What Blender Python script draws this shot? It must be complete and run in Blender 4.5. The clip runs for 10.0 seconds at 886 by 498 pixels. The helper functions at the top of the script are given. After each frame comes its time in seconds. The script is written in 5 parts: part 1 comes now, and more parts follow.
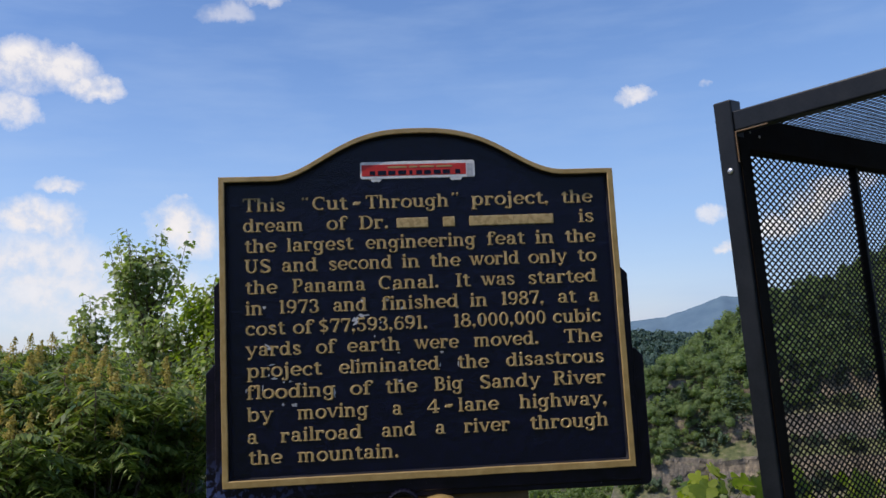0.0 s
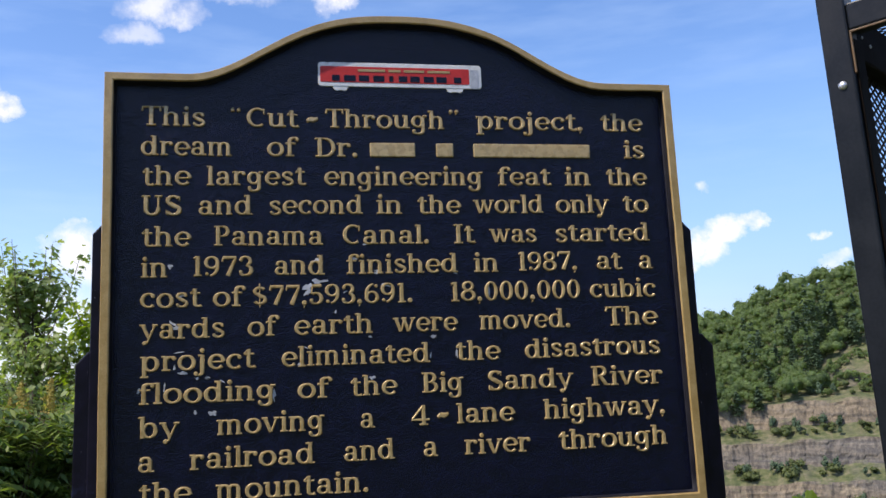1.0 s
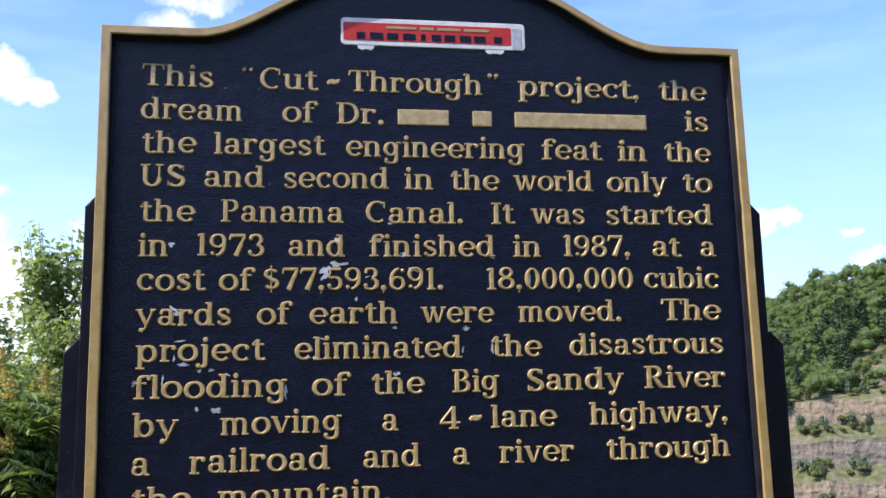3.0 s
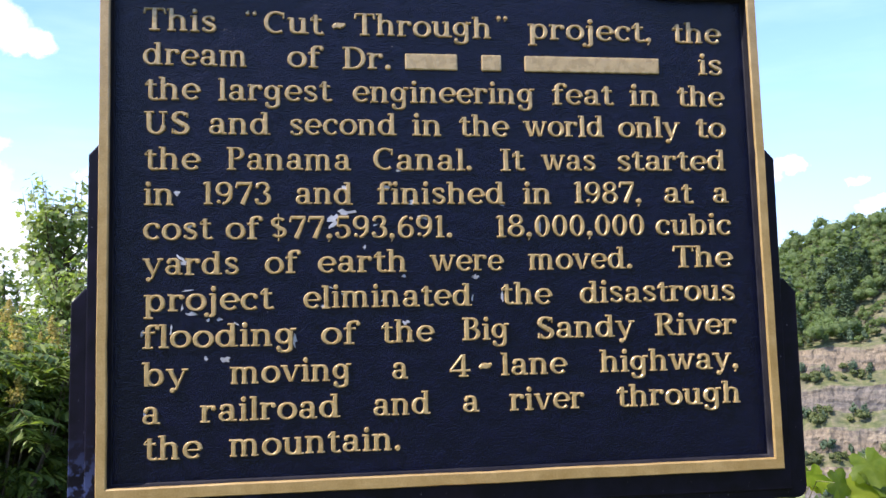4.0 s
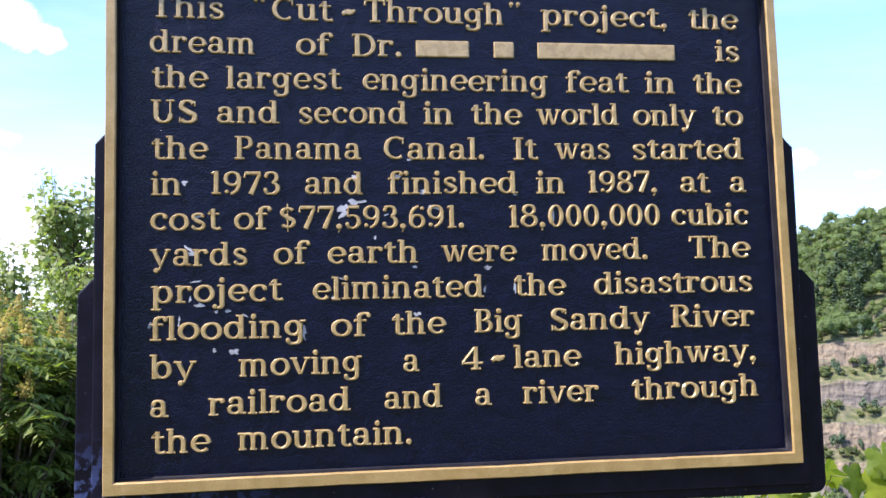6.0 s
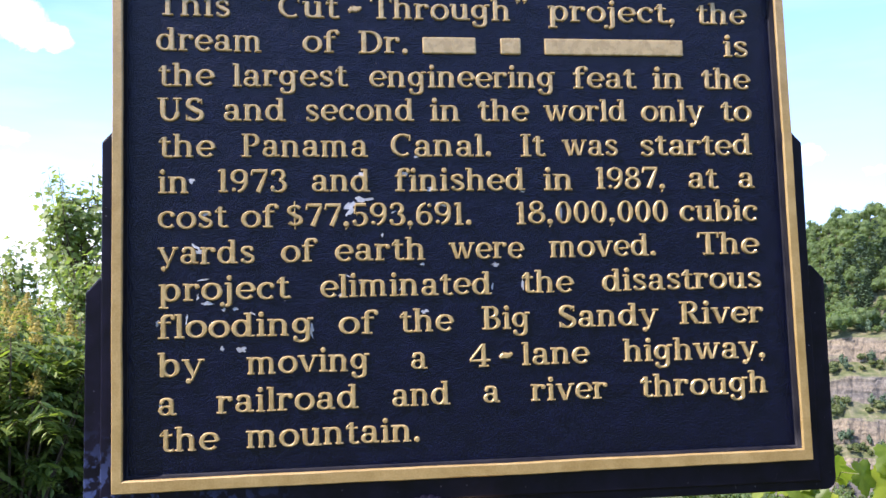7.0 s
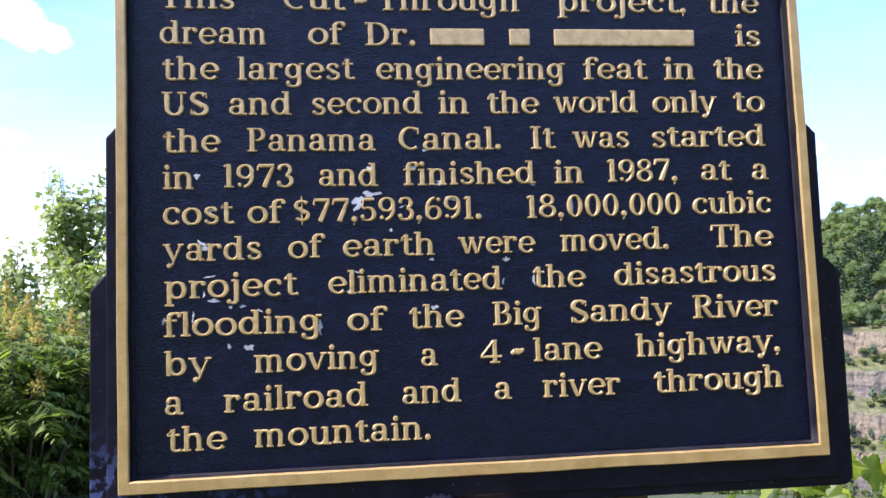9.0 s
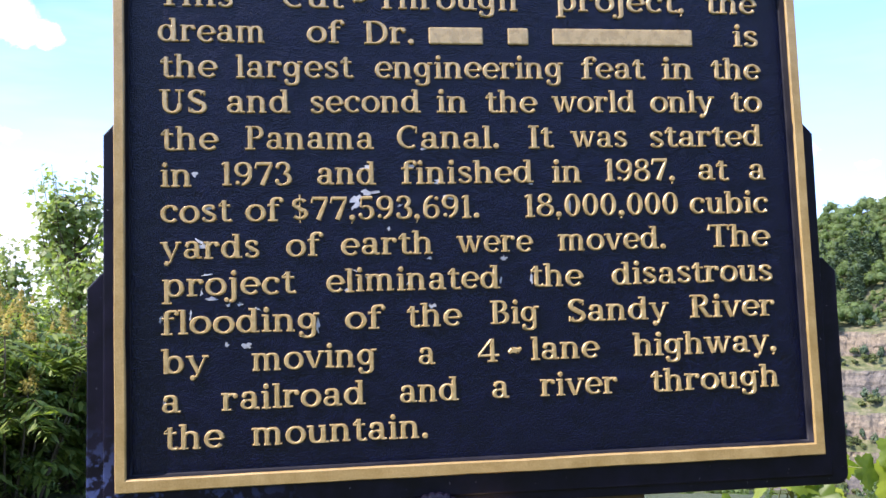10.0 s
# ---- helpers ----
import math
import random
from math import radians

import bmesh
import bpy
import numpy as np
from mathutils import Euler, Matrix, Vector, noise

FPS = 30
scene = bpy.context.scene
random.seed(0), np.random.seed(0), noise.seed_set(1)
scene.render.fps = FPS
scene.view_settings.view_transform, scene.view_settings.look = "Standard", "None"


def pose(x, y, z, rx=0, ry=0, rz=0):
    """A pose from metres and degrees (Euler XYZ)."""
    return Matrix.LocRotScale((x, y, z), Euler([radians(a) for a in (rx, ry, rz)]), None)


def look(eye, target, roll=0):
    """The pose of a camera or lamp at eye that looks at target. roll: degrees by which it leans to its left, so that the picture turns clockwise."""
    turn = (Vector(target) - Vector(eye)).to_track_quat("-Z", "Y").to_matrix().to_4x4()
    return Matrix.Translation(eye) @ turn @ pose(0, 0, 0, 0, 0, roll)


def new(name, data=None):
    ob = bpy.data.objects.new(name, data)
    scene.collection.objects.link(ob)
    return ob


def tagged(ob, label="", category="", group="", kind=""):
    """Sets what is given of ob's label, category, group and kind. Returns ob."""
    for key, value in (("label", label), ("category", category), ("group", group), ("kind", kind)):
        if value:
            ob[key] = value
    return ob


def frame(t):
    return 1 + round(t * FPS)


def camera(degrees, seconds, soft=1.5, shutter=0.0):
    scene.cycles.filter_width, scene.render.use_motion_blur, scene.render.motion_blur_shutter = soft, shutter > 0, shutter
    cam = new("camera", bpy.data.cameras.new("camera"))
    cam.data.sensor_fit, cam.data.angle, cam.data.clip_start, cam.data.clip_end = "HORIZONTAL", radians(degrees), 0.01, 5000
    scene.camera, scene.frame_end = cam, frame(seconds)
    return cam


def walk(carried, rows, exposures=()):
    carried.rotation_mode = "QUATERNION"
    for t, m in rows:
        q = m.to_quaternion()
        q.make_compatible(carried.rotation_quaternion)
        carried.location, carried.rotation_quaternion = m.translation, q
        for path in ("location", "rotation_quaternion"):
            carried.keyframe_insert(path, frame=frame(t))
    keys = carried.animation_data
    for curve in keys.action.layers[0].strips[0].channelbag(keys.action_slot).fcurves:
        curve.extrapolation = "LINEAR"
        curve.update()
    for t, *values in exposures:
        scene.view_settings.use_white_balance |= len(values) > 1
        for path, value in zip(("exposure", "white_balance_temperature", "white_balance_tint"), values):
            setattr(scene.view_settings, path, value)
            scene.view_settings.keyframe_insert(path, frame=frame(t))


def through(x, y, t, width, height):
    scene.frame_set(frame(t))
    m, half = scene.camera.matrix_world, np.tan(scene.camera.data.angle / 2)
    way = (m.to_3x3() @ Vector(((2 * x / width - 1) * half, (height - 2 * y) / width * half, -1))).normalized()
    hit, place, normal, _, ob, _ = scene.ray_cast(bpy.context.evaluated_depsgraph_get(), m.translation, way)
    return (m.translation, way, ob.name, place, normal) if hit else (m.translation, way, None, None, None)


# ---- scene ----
cam = camera(53.5, 10.0)
PATH = [
    (0, (0.476, -2.327, 1.650), (0.574, -0.342, 1.876), -2.59),
    (0.1, (0.448, -2.246, 1.643), (0.543, -0.259, 1.853), -2.40),
    (0.2, (0.420, -2.161, 1.627), (0.545, -0.175, 1.825), -2.29),
    (0.3, (0.401, -2.074, 1.620), (0.530, -0.088, 1.815), -1.87),
    (0.4, (0.399, -1.965, 1.607), (0.536, 0.016, 1.844), -1.76),
    (0.5, (0.387, -1.905, 1.580), (0.532, 0.069, 1.867), -1.17),
    (0.6, (0.383, -1.850, 1.578), (0.500, 0.128, 1.849), -1.42),
    (0.7, (0.379, -1.783, 1.583), (0.518, 0.199, 1.819), -1.06),
    (0.8, (0.379, -1.734, 1.585), (0.529, 0.249, 1.800), -1.02),
    (1, (0.352, -1.579, 1.569), (0.658, 0.376, 1.857), -2.26),
    (1.2, (0.308, -1.491, 1.571), (0.645, 0.457, 1.874), -2.22),
    (1.4, (0.281, -1.425, 1.571), (0.655, 0.523, 1.826), -0.87),
    (1.5, (0.288, -1.405, 1.568), (0.643, 0.549, 1.805), -0.56),
    (1.7, (0.290, -1.364, 1.578), (0.620, 0.596, 1.805), -1.47),
    (2, (0.315, -1.356, 1.584), (0.537, 0.614, 1.849), -1.88),
    (2.2, (0.340, -1.356, 1.575), (0.507, 0.618, 1.852), -1.41),
    (2.5, (0.336, -1.373, 1.581), (0.512, 0.602, 1.844), -0.86),
    (3, (0.366, -1.393, 1.581), (0.612, 0.573, 1.849), -1.05),
    (3.2, (0.366, -1.388, 1.581), (0.626, 0.582, 1.802), -1.19),
    (4.5, (0.356, -1.370, 1.576), (0.582, 0.611, 1.729), -1.41),
    (5, (0.359, -1.359, 1.575), (0.602, 0.619, 1.738), -1.84),
    (5.5, (0.358, -1.352, 1.573), (0.590, 0.629, 1.727), -1.51),
    (7, (0.356, -1.347, 1.574), (0.559, 0.638, 1.713), -1.49),
    (7.5, (0.356, -1.339, 1.573), (0.560, 0.646, 1.708), -1.50),
    (8, (0.354, -1.334, 1.574), (0.557, 0.651, 1.707), -1.69),
    (8.5, (0.349, -1.328, 1.574), (0.549, 0.657, 1.706), -2.01),
    (9, (0.344, -1.324, 1.572), (0.546, 0.662, 1.705), -1.92),
    (9.5, (0.341, -1.324, 1.573), (0.549, 0.661, 1.704), -1.83),
    (10, (0.337, -1.324, 1.572), (0.554, 0.660, 1.702), -1.75),
]
EXPOSURES = [(0, -0.06, 6720, 14), (0.5, 0.36, 6750, 14), (1.5, 0.46, 6650, 15), (2.2, 0.9, 6620, 16), (3.2, 0.92, 6620, 16), (4.5, 1.29, 6500, 20), (10, 1.42, 6440, 20)]
walk(cam, [(t, look(eye, target, roll)) for t, eye, target, roll in PATH], EXPOSURES)

# ---- sky, clouds and sun ----
SUN_AZ, SUN_EL = -110.0, 51.0   # degrees right of the y axis, and above the horizon


def heading(az, el):
    a, e = radians(az), radians(el)
    return Vector((math.sin(a) * math.cos(e), math.cos(a) * math.cos(e), math.sin(e)))


def links(tree, *pairs):
    for a, b in pairs:
        tree.links.new(a, b)


def math_node(tree, op, a, b=None, c=None, clamp=False):
    n = tree.nodes.new("ShaderNodeMath")
    n.operation, n.use_clamp = op, clamp
    for i, v in enumerate((a, b, c)):
        if v is None:
            continue
        if isinstance(v, (int, float)):
            n.inputs[i].default_value = v
        else:
            tree.links.new(v, n.inputs[i])
    return n.outputs[0]


def vec_node(tree, op, a, b=None):
    n = tree.nodes.new("ShaderNodeVectorMath")
    n.operation = op
    for i, v in enumerate((a, b)):
        if v is None:
            continue
        if isinstance(v, (tuple, Vector)):
            n.inputs[i].default_value = tuple(v)
        else:
            tree.links.new(v, n.inputs[i])
    return n.outputs["Value"] if op in ("LENGTH", "DOT_PRODUCT", "DISTANCE") else n.outputs["Vector"]


def noise_node(tree, vec, scale, detail=4.0, rough=0.55):
    n = tree.nodes.new("ShaderNodeTexNoise")
    n.inputs["Scale"].default_value, n.inputs["Detail"].default_value, n.inputs["Roughness"].default_value = scale, detail, rough
    if vec is not None:
        tree.links.new(vec, n.inputs["Vector"])
    return n


def ramp_node(tree, fac, stops):
    n = tree.nodes.new("ShaderNodeValToRGB")
    while len(n.color_ramp.elements) < len(stops):
        n.color_ramp.elements.new(0.5)
    for e, (p, c) in zip(n.color_ramp.elements, stops):
        e.position, e.color = p, (*c, 1) if len(c) == 3 else c
    tree.links.new(fac, n.inputs[0])
    return n.outputs[0]


def mix_node(tree, fac, a, b, blend="MIX"):
    n = tree.nodes.new("ShaderNodeMix")
    n.data_type, n.blend_type = "RGBA", blend
    for i, v in ((0, fac), (6, a), (7, b)):
        if isinstance(v, (int, float)):
            n.inputs[i].default_value = v
        elif isinstance(v, tuple):
            n.inputs[i].default_value = (*v, 1) if len(v) == 3 else v
        else:
            tree.links.new(v, n.inputs[i])
    return n.outputs[2]


world = bpy.data.worlds.new("sky")
scene.world = world
world.use_nodes = True
wt = world.node_tree
wt.nodes.clear()
w_out = wt.nodes.new("ShaderNodeOutputWorld")
w_bg = wt.nodes.new("ShaderNodeBackground")
w_sky = wt.nodes.new("ShaderNodeTexSky")
w_sky.sky_type, w_sky.sun_disc = "NISHITA", False
w_sky.sun_elevation, w_sky.sun_rotation = radians(SUN_EL), radians(SUN_AZ)
w_sky.altitude, w_sky.air_density, w_sky.dust_density, w_sky.ozone_density = 300, 1.0, 0.6, 2.0
w_tc = wt.nodes.new("ShaderNodeTexCoord")
way = w_tc.outputs["Generated"]
warp = noise_node(wt, way, 30.0, 7.0, 0.66)
warped = vec_node(wt, "ADD", way, vec_node(wt, "MULTIPLY", vec_node(wt, "SUBTRACT", warp.outputs["Color"], (0.5, 0.5, 0.5)), (0.042, 0.042, 0.034)))
# cumulus clouds: heading, half width and half height in degrees, density
CLOUDS = [(-22.8, 17.6, 2.6, 1.7, 1.0), (-20.6, 17.7, 1.9, 1.4, 1.0), (-18.9, 16.6, 1.7, 0.85, 0.95), (-23.4, 15.1, 1.5, 1.0, 0.85), (-20.9, 10.7, 1.4, 0.42, 0.85), (-14.2, 10.1, 0.75, 0.36, 0.75),
          (-22.6, 8.9, 2.1, 1.2, 1.0), (-20.6, 8.5, 1.3, 1.3, 0.95), (-22.0, 6.0, 4.2, 2.2, 0.85), (-14.3, 8.6, 1.7, 1.6, 1.0), (-13.0, 7.8, 1.6, 1.5, 1.0), (-19.0, 4.6, 7.0, 2.6, 0.8),
          (-9.2, 23.1, 2.6, 1.0, 0.72), (-10.9, 21.5, 1.7, 0.7, 0.5), (-6.0, 24.6, 4.0, 0.8, 0.6), (2.1, 24.1, 1.4, 0.9, 0.95)]
CLOUDS += [(15.8, 15.4, 1.25, 0.6, 0.85), (20.2, 15.8, 0.5, 0.25, 0.4), (20.0, 7.7, 0.9, 0.6, 0.7), (20.7, 5.5, 0.7, 0.45, 0.9), (22.4, 6.0, 1.1, 0.6, 1.0), (23.8, 6.5, 1.3, 0.85, 1.0), (25.6, 7.5, 1.5, 1.1, 1.0),
           (26.9, 8.4, 1.3, 0.95, 1.0), (28.6, 8.8, 1.0, 0.6, 0.95), (25.6, 11.1, 0.5, 0.45, 0.55), (32.3, 7.5, 0.65, 0.34, 0.85), (33.2, 6.1, 0.9, 0.5, 0.75)]
# out of view; the last two are added to light the marker's face
CLOUDS += [(-34.0, 12.0, 7.0, 5.0, 0.8), (48.0, 14.0, 9.0, 4.0, 0.8), (75.0, 20.0, 14.0, 6.0, 0.8), (-75.0, 16.0, 16.0, 6.0, 0.8), (140.0, 44.0, 28.0, 10.0, 0.8), (-125.0, 36.0, 24.0, 12.0, 0.8)]
cover = None
for az, el, wide, high, dense in CLOUDS:
    h = heading(az, el)
    side = Vector((h.y, -h.x, 0)).normalized()
    up = side.cross(h)
    gap = vec_node(wt, "SUBTRACT", warped, tuple(h))
    du = math_node(wt, "MULTIPLY", vec_node(wt, "DOT_PRODUCT", gap, tuple(side)), 1 / radians(wide))
    dv = math_node(wt, "MULTIPLY", vec_node(wt, "DOT_PRODUCT", gap, tuple(up)), 1 / radians(high))
    dw = math_node(wt, "MULTIPLY", vec_node(wt, "DOT_PRODUCT", gap, tuple(h)), 1 / radians(wide))
    d2 = math_node(wt, "ADD", math_node(wt, "ADD", math_node(wt, "MULTIPLY", du, du), math_node(wt, "MULTIPLY", dv, dv)), math_node(wt, "MULTIPLY", dw, dw))
    one = math_node(wt, "MULTIPLY", math_node(wt, "SUBTRACT", 1.25, d2, clamp=True), dense)
    cover = one if cover is None else math_node(wt, "MAXIMUM", cover, one)
puffs = noise_node(wt, way, 34.0, 7.0, 0.6)
cloud = math_node(wt, "MULTIPLY", cover, math_node(wt, "MULTIPLY_ADD", puffs.outputs["Fac"], 3.2, -0.75, clamp=True), clamp=True)
streak = vec_node(wt, "MULTIPLY", way, (3.0, 3.0, 16.0))
cirrus = noise_node(wt, streak, 2.2, 5.0, 0.55)
thin = math_node(wt, "MULTIPLY_ADD", cirrus.outputs["Fac"], 0.6, -0.25, clamp=True)
w_sep = wt.nodes.new("ShaderNodeSeparateXYZ")
links(wt, (way, w_sep.inputs[0]))
sunward = math_node(wt, "MULTIPLY_ADD", w_sep.outputs["X"], -0.75, 0.42, clamp=True)   # haze is brighter on the sun's side
haze = math_node(wt, "MULTIPLY", math_node(wt, "MULTIPLY_ADD", w_sep.outputs["Z"], -3.2, 1.0, clamp=True), math_node(wt, "MULTIPLY", sunward, 0.7))
SKY_GAIN = 0.168
w_hsv = wt.nodes.new("ShaderNodeHueSaturation")
w_hsv.inputs["Saturation"].default_value = 1.2
links(wt, (w_sky.outputs[0], w_hsv.inputs["Color"]))
blue = vec_node(wt, "MULTIPLY", w_hsv.outputs[0], (SKY_GAIN * 1.05, SKY_GAIN * 0.97, SKY_GAIN * 1.05))
shade = mix_node(wt, puffs.outputs["Fac"], (0.62, 0.68, 0.80), (1.05, 1.03, 1.0))
sky1 = mix_node(wt, thin, blue, (0.50, 0.68, 0.95))
low_band = math_node(wt, "MULTIPLY", math_node(wt, "MULTIPLY_ADD", w_sep.outputs["Z"], -2.6, 1.0, clamp=True), math_node(wt, "MULTIPLY_ADD", sunward, -1.6, 0.85, clamp=True))
sky2 = mix_node(wt, haze, mix_node(wt, low_band, sky1, (0.21, 0.40, 0.74)), (0.36, 0.57, 0.93))
links(wt, (mix_node(wt, cloud, sky2, shade), w_bg.inputs["Color"]), (w_bg.outputs[0], w_out.inputs[0]))
w_bg.inputs["Strength"].default_value = 1.0

sun_data = bpy.data.lights.new("sun", "SUN")
sun_data.energy, sun_data.angle, sun_data.color = 3.6, radians(0.53), (1.0, 0.93, 0.82)
sun = new("sun", sun_data)
sun.matrix_world = look(tuple(heading(SUN_AZ, SUN_EL) * 60), (0, 0, 0))


# ---- materials ----
def material(name, rough=0.6, metal=0.0):
    m = bpy.data.materials.new(name)
    m.use_nodes = True
    t = m.node_tree
    b = t.nodes["Principled BSDF"]
    b.inputs["Roughness"].default_value, b.inputs["Metallic"].default_value = rough, metal
    tc = t.nodes.new("ShaderNodeTexCoord")
    return m, t, b, tc.outputs["Object"]


def bump(t, b, height, strength, dist):
    n = t.nodes.new("ShaderNodeBump")
    n.inputs["Strength"].default_value, n.inputs["Distance"].default_value = strength, dist
    links(t, (height, n.inputs["Height"]), (n.outputs[0], b.inputs["Normal"]))


def paint(name, low, high, rough, scale, relief=0.3, dist=0.001, spread=0.15, metal=0.0, gloss=0.5):
    """Brushed or sprayed paint: two tones at two scales, uneven gloss and a fine relief."""
    m, t, b, at = material(name, rough, metal)
    b.inputs["Specular IOR Level"].default_value = gloss
    n1, n2 = noise_node(t, at, scale, 5), noise_node(t, at, scale * 9, 3)
    f = math_node(t, "MULTIPLY_ADD", n2.outputs["Fac"], 0.4, math_node(t, "MULTIPLY", n1.outputs["Fac"], 0.6))
    c = ramp_node(t, f, [(0.35, low), (0.65, high)])
    links(t, (c, b.inputs["Base Color"]))
    links(t, (math_node(t, "MULTIPLY_ADD", n1.outputs["Fac"], spread * 2, rough - spread), b.inputs["Roughness"]))
    bump(t, b, f, relief, dist)
    return m


def leaf_material(name, low, high, through=0.45, patch=3.0, rough=0.5, glow=(1.15, 1.25, 0.45), each=0.55, single=False, mottle=0.0):
    """Leaves: colour that varies leaf by leaf and bough by bough, with light passing through."""
    m, t, b, at = material(name, rough)
    geo = t.nodes.new("ShaderNodeNewGeometry")
    n = noise_node(t, at, patch, 3)
    f = math_node(t, "MULTIPLY_ADD", t.nodes.new("ShaderNodeObjectInfo").outputs["Random"] if single else geo.outputs["Random Per Island"], each, math_node(t, "MULTIPLY", n.outputs["Fac"], 1 - each))
    c = ramp_node(t, f, [(0.2, low), (0.8, high)])
    if mottle:   # sprays of leaves too small to build
        n2 = noise_node(t, at, mottle, 5, 0.7)
        c = mix_node(t, 1.0, c, ramp_node(t, n2.outputs["Fac"], [(0.36, (0.76, 0.78, 0.82)), (0.52, (1.0, 1.0, 0.96)), (0.66, (1.22, 1.19, 1.04))]), "MULTIPLY")
        bump(t, b, n2.outputs["Fac"], 0.8, 0.8)
    links(t, (c, b.inputs["Base Color"]))
    tr = t.nodes.new("ShaderNodeBsdfTranslucent")
    links(t, (vec_node(t, "MULTIPLY", c, glow), tr.inputs["Color"]))
    mx = t.nodes.new("ShaderNodeMixShader")
    mx.inputs[0].default_value = through
    out = t.nodes["Material Output"]
    links(t, (b.outputs[0], mx.inputs[1]), (tr.outputs[0], mx.inputs[2]), (mx.outputs[0], out.inputs[0]))
    return m


NAVY = paint("navy_enamel", (0.0008, 0.0014, 0.0085), (0.0028, 0.0036, 0.0210), 0.19, 45, 0.9, 0.0030, 0.09, gloss=0.36)
DUSTY = paint("dusty_navy_enamel", (0.0020, 0.0026, 0.008), (0.020, 0.019, 0.024), 0.6, 16, 0.6, 0.0015, 0.1, gloss=0.2)
GOLD = paint("gold_border_paint", (0.34, 0.222, 0.075), (0.49, 0.340, 0.140), 0.36, 40, 0.6, 0.0012, 0.12, 0.15)
LETTER_GOLD = paint("gold_letter_paint", (0.37, 0.256, 0.106), (0.58, 0.430, 0.205), 0.28, 60, 0.6, 0.0010, 0.12, 0.15)
for m in (GOLD, LETTER_GOLD):
    m.node_tree.nodes["Principled BSDF"].inputs["Coat Weight"].default_value = 0.5
    m.node_tree.nodes["Principled BSDF"].inputs["Coat Roughness"].default_value = 0.18
# base raised for the sunlit face of the cage's corner post
STEEL = paint("black_steel_paint", (0.0055, 0.0070, 0.0100), (0.0130, 0.0155, 0.0205), 0.36, 18, 0.25, 0.0006, gloss=0.25)
MESH_BLACK = paint("black_mesh_paint", (0.0014, 0.0016, 0.0022), (0.0040, 0.0042, 0.0052), 0.5, 18, 0.25, 0.0006, gloss=0.12)
# the cage's black paint again, darkened and browned for faces turned from the sun
SHADE_STEEL = paint("shaded_brown_black_steel", (0.0020, 0.0013, 0.0010), (0.0075, 0.0040, 0.0028), 0.7, 9, 0.5, 0.0015, gloss=0.08)
ZINC = paint("zinc_bolt", (0.45, 0.45, 0.46), (0.7, 0.7, 0.7), 0.35, 60, 0.1, 0.0005, 0.1, 0.8)
BARE = paint("bare_aluminium", (0.32, 0.33, 0.36), (0.62, 0.63, 0.66), 0.5, 55, 0.3, 0.0006, 0.1, 0.35)
RED = paint("red_paint", (0.42, 0.015, 0.012), (0.60, 0.03, 0.022), 0.45, 30, 0.3, 0.0006)
WHITE = paint("white_paint", (0.55, 0.57, 0.60), (0.80, 0.80, 0.80), 0.45, 30, 0.3, 0.0006)
TAN = paint("tan_bracket_paint", (0.075, 0.043, 0.018), (0.15, 0.086, 0.036), 0.55, 22, 0.4, 0.001)
BARK = paint("bark", (0.06, 0.045, 0.03), (0.16, 0.12, 0.085), 0.9, 14, 0.8, 0.01)


def back_paint():
    """Dark paint of the backing, worn to a dusty blue-grey undercoat in patches low down at one end."""
    m, t, b, at = material("worn_dark_paint", 0.5)
    b.inputs["Specular IOR Level"].default_value = 0.24
    b.inputs["Roughness"].default_value = 0.36
    sep = t.nodes.new("ShaderNodeSeparateXYZ")
    links(t, (at, sep.inputs[0]))
    n1, n2 = noise_node(t, at, 30, 4), noise_node(t, at, 70, 3, 0.5)
    dark = ramp_node(t, n1.outputs["Fac"], [(0.35, (0.0022, 0.0020, 0.0060)), (0.65, (0.0075, 0.0062, 0.0170))])
    low = math_node(t, "MULTIPLY_ADD", sep.outputs["Z"], -9.0, 12.75, clamp=True)
    end = math_node(t, "MULTIPLY_ADD", sep.outputs["X"], -3.2, 0.95, clamp=True)
    worn = math_node(t, "MULTIPLY", math_node(t, "MULTIPLY", low, end), math_node(t, "MULTIPLY_ADD", n2.outputs["Fac"], 14.0, -6.8, clamp=True))
    specks = math_node(t, "MULTIPLY_ADD", noise_node(t, at, 170, 2, 0.5).outputs["Fac"], 22.0, -16.0, clamp=True)
    coat = mix_node(t, specks, dark, (0.22, 0.22, 0.26))
    links(t, (mix_node(t, worn, coat, (0.055, 0.078, 0.19)), b.inputs["Base Color"]))
    bump(t, b, n1.outputs["Fac"], 0.5, 0.0015)
    return m


BACK = back_paint()


# ---- mesh helpers ----
def part(name, bm, mat, parent=None, label="", smooth=False):
    me = bpy.data.meshes.new(name)
    bm.to_mesh(me)
    bm.free()
    me.materials.append(mat)
    if smooth:
        for p in me.polygons:
            p.use_smooth = True
    ob = new(name, me)
    ob.parent = parent
    return tagged(ob, label)


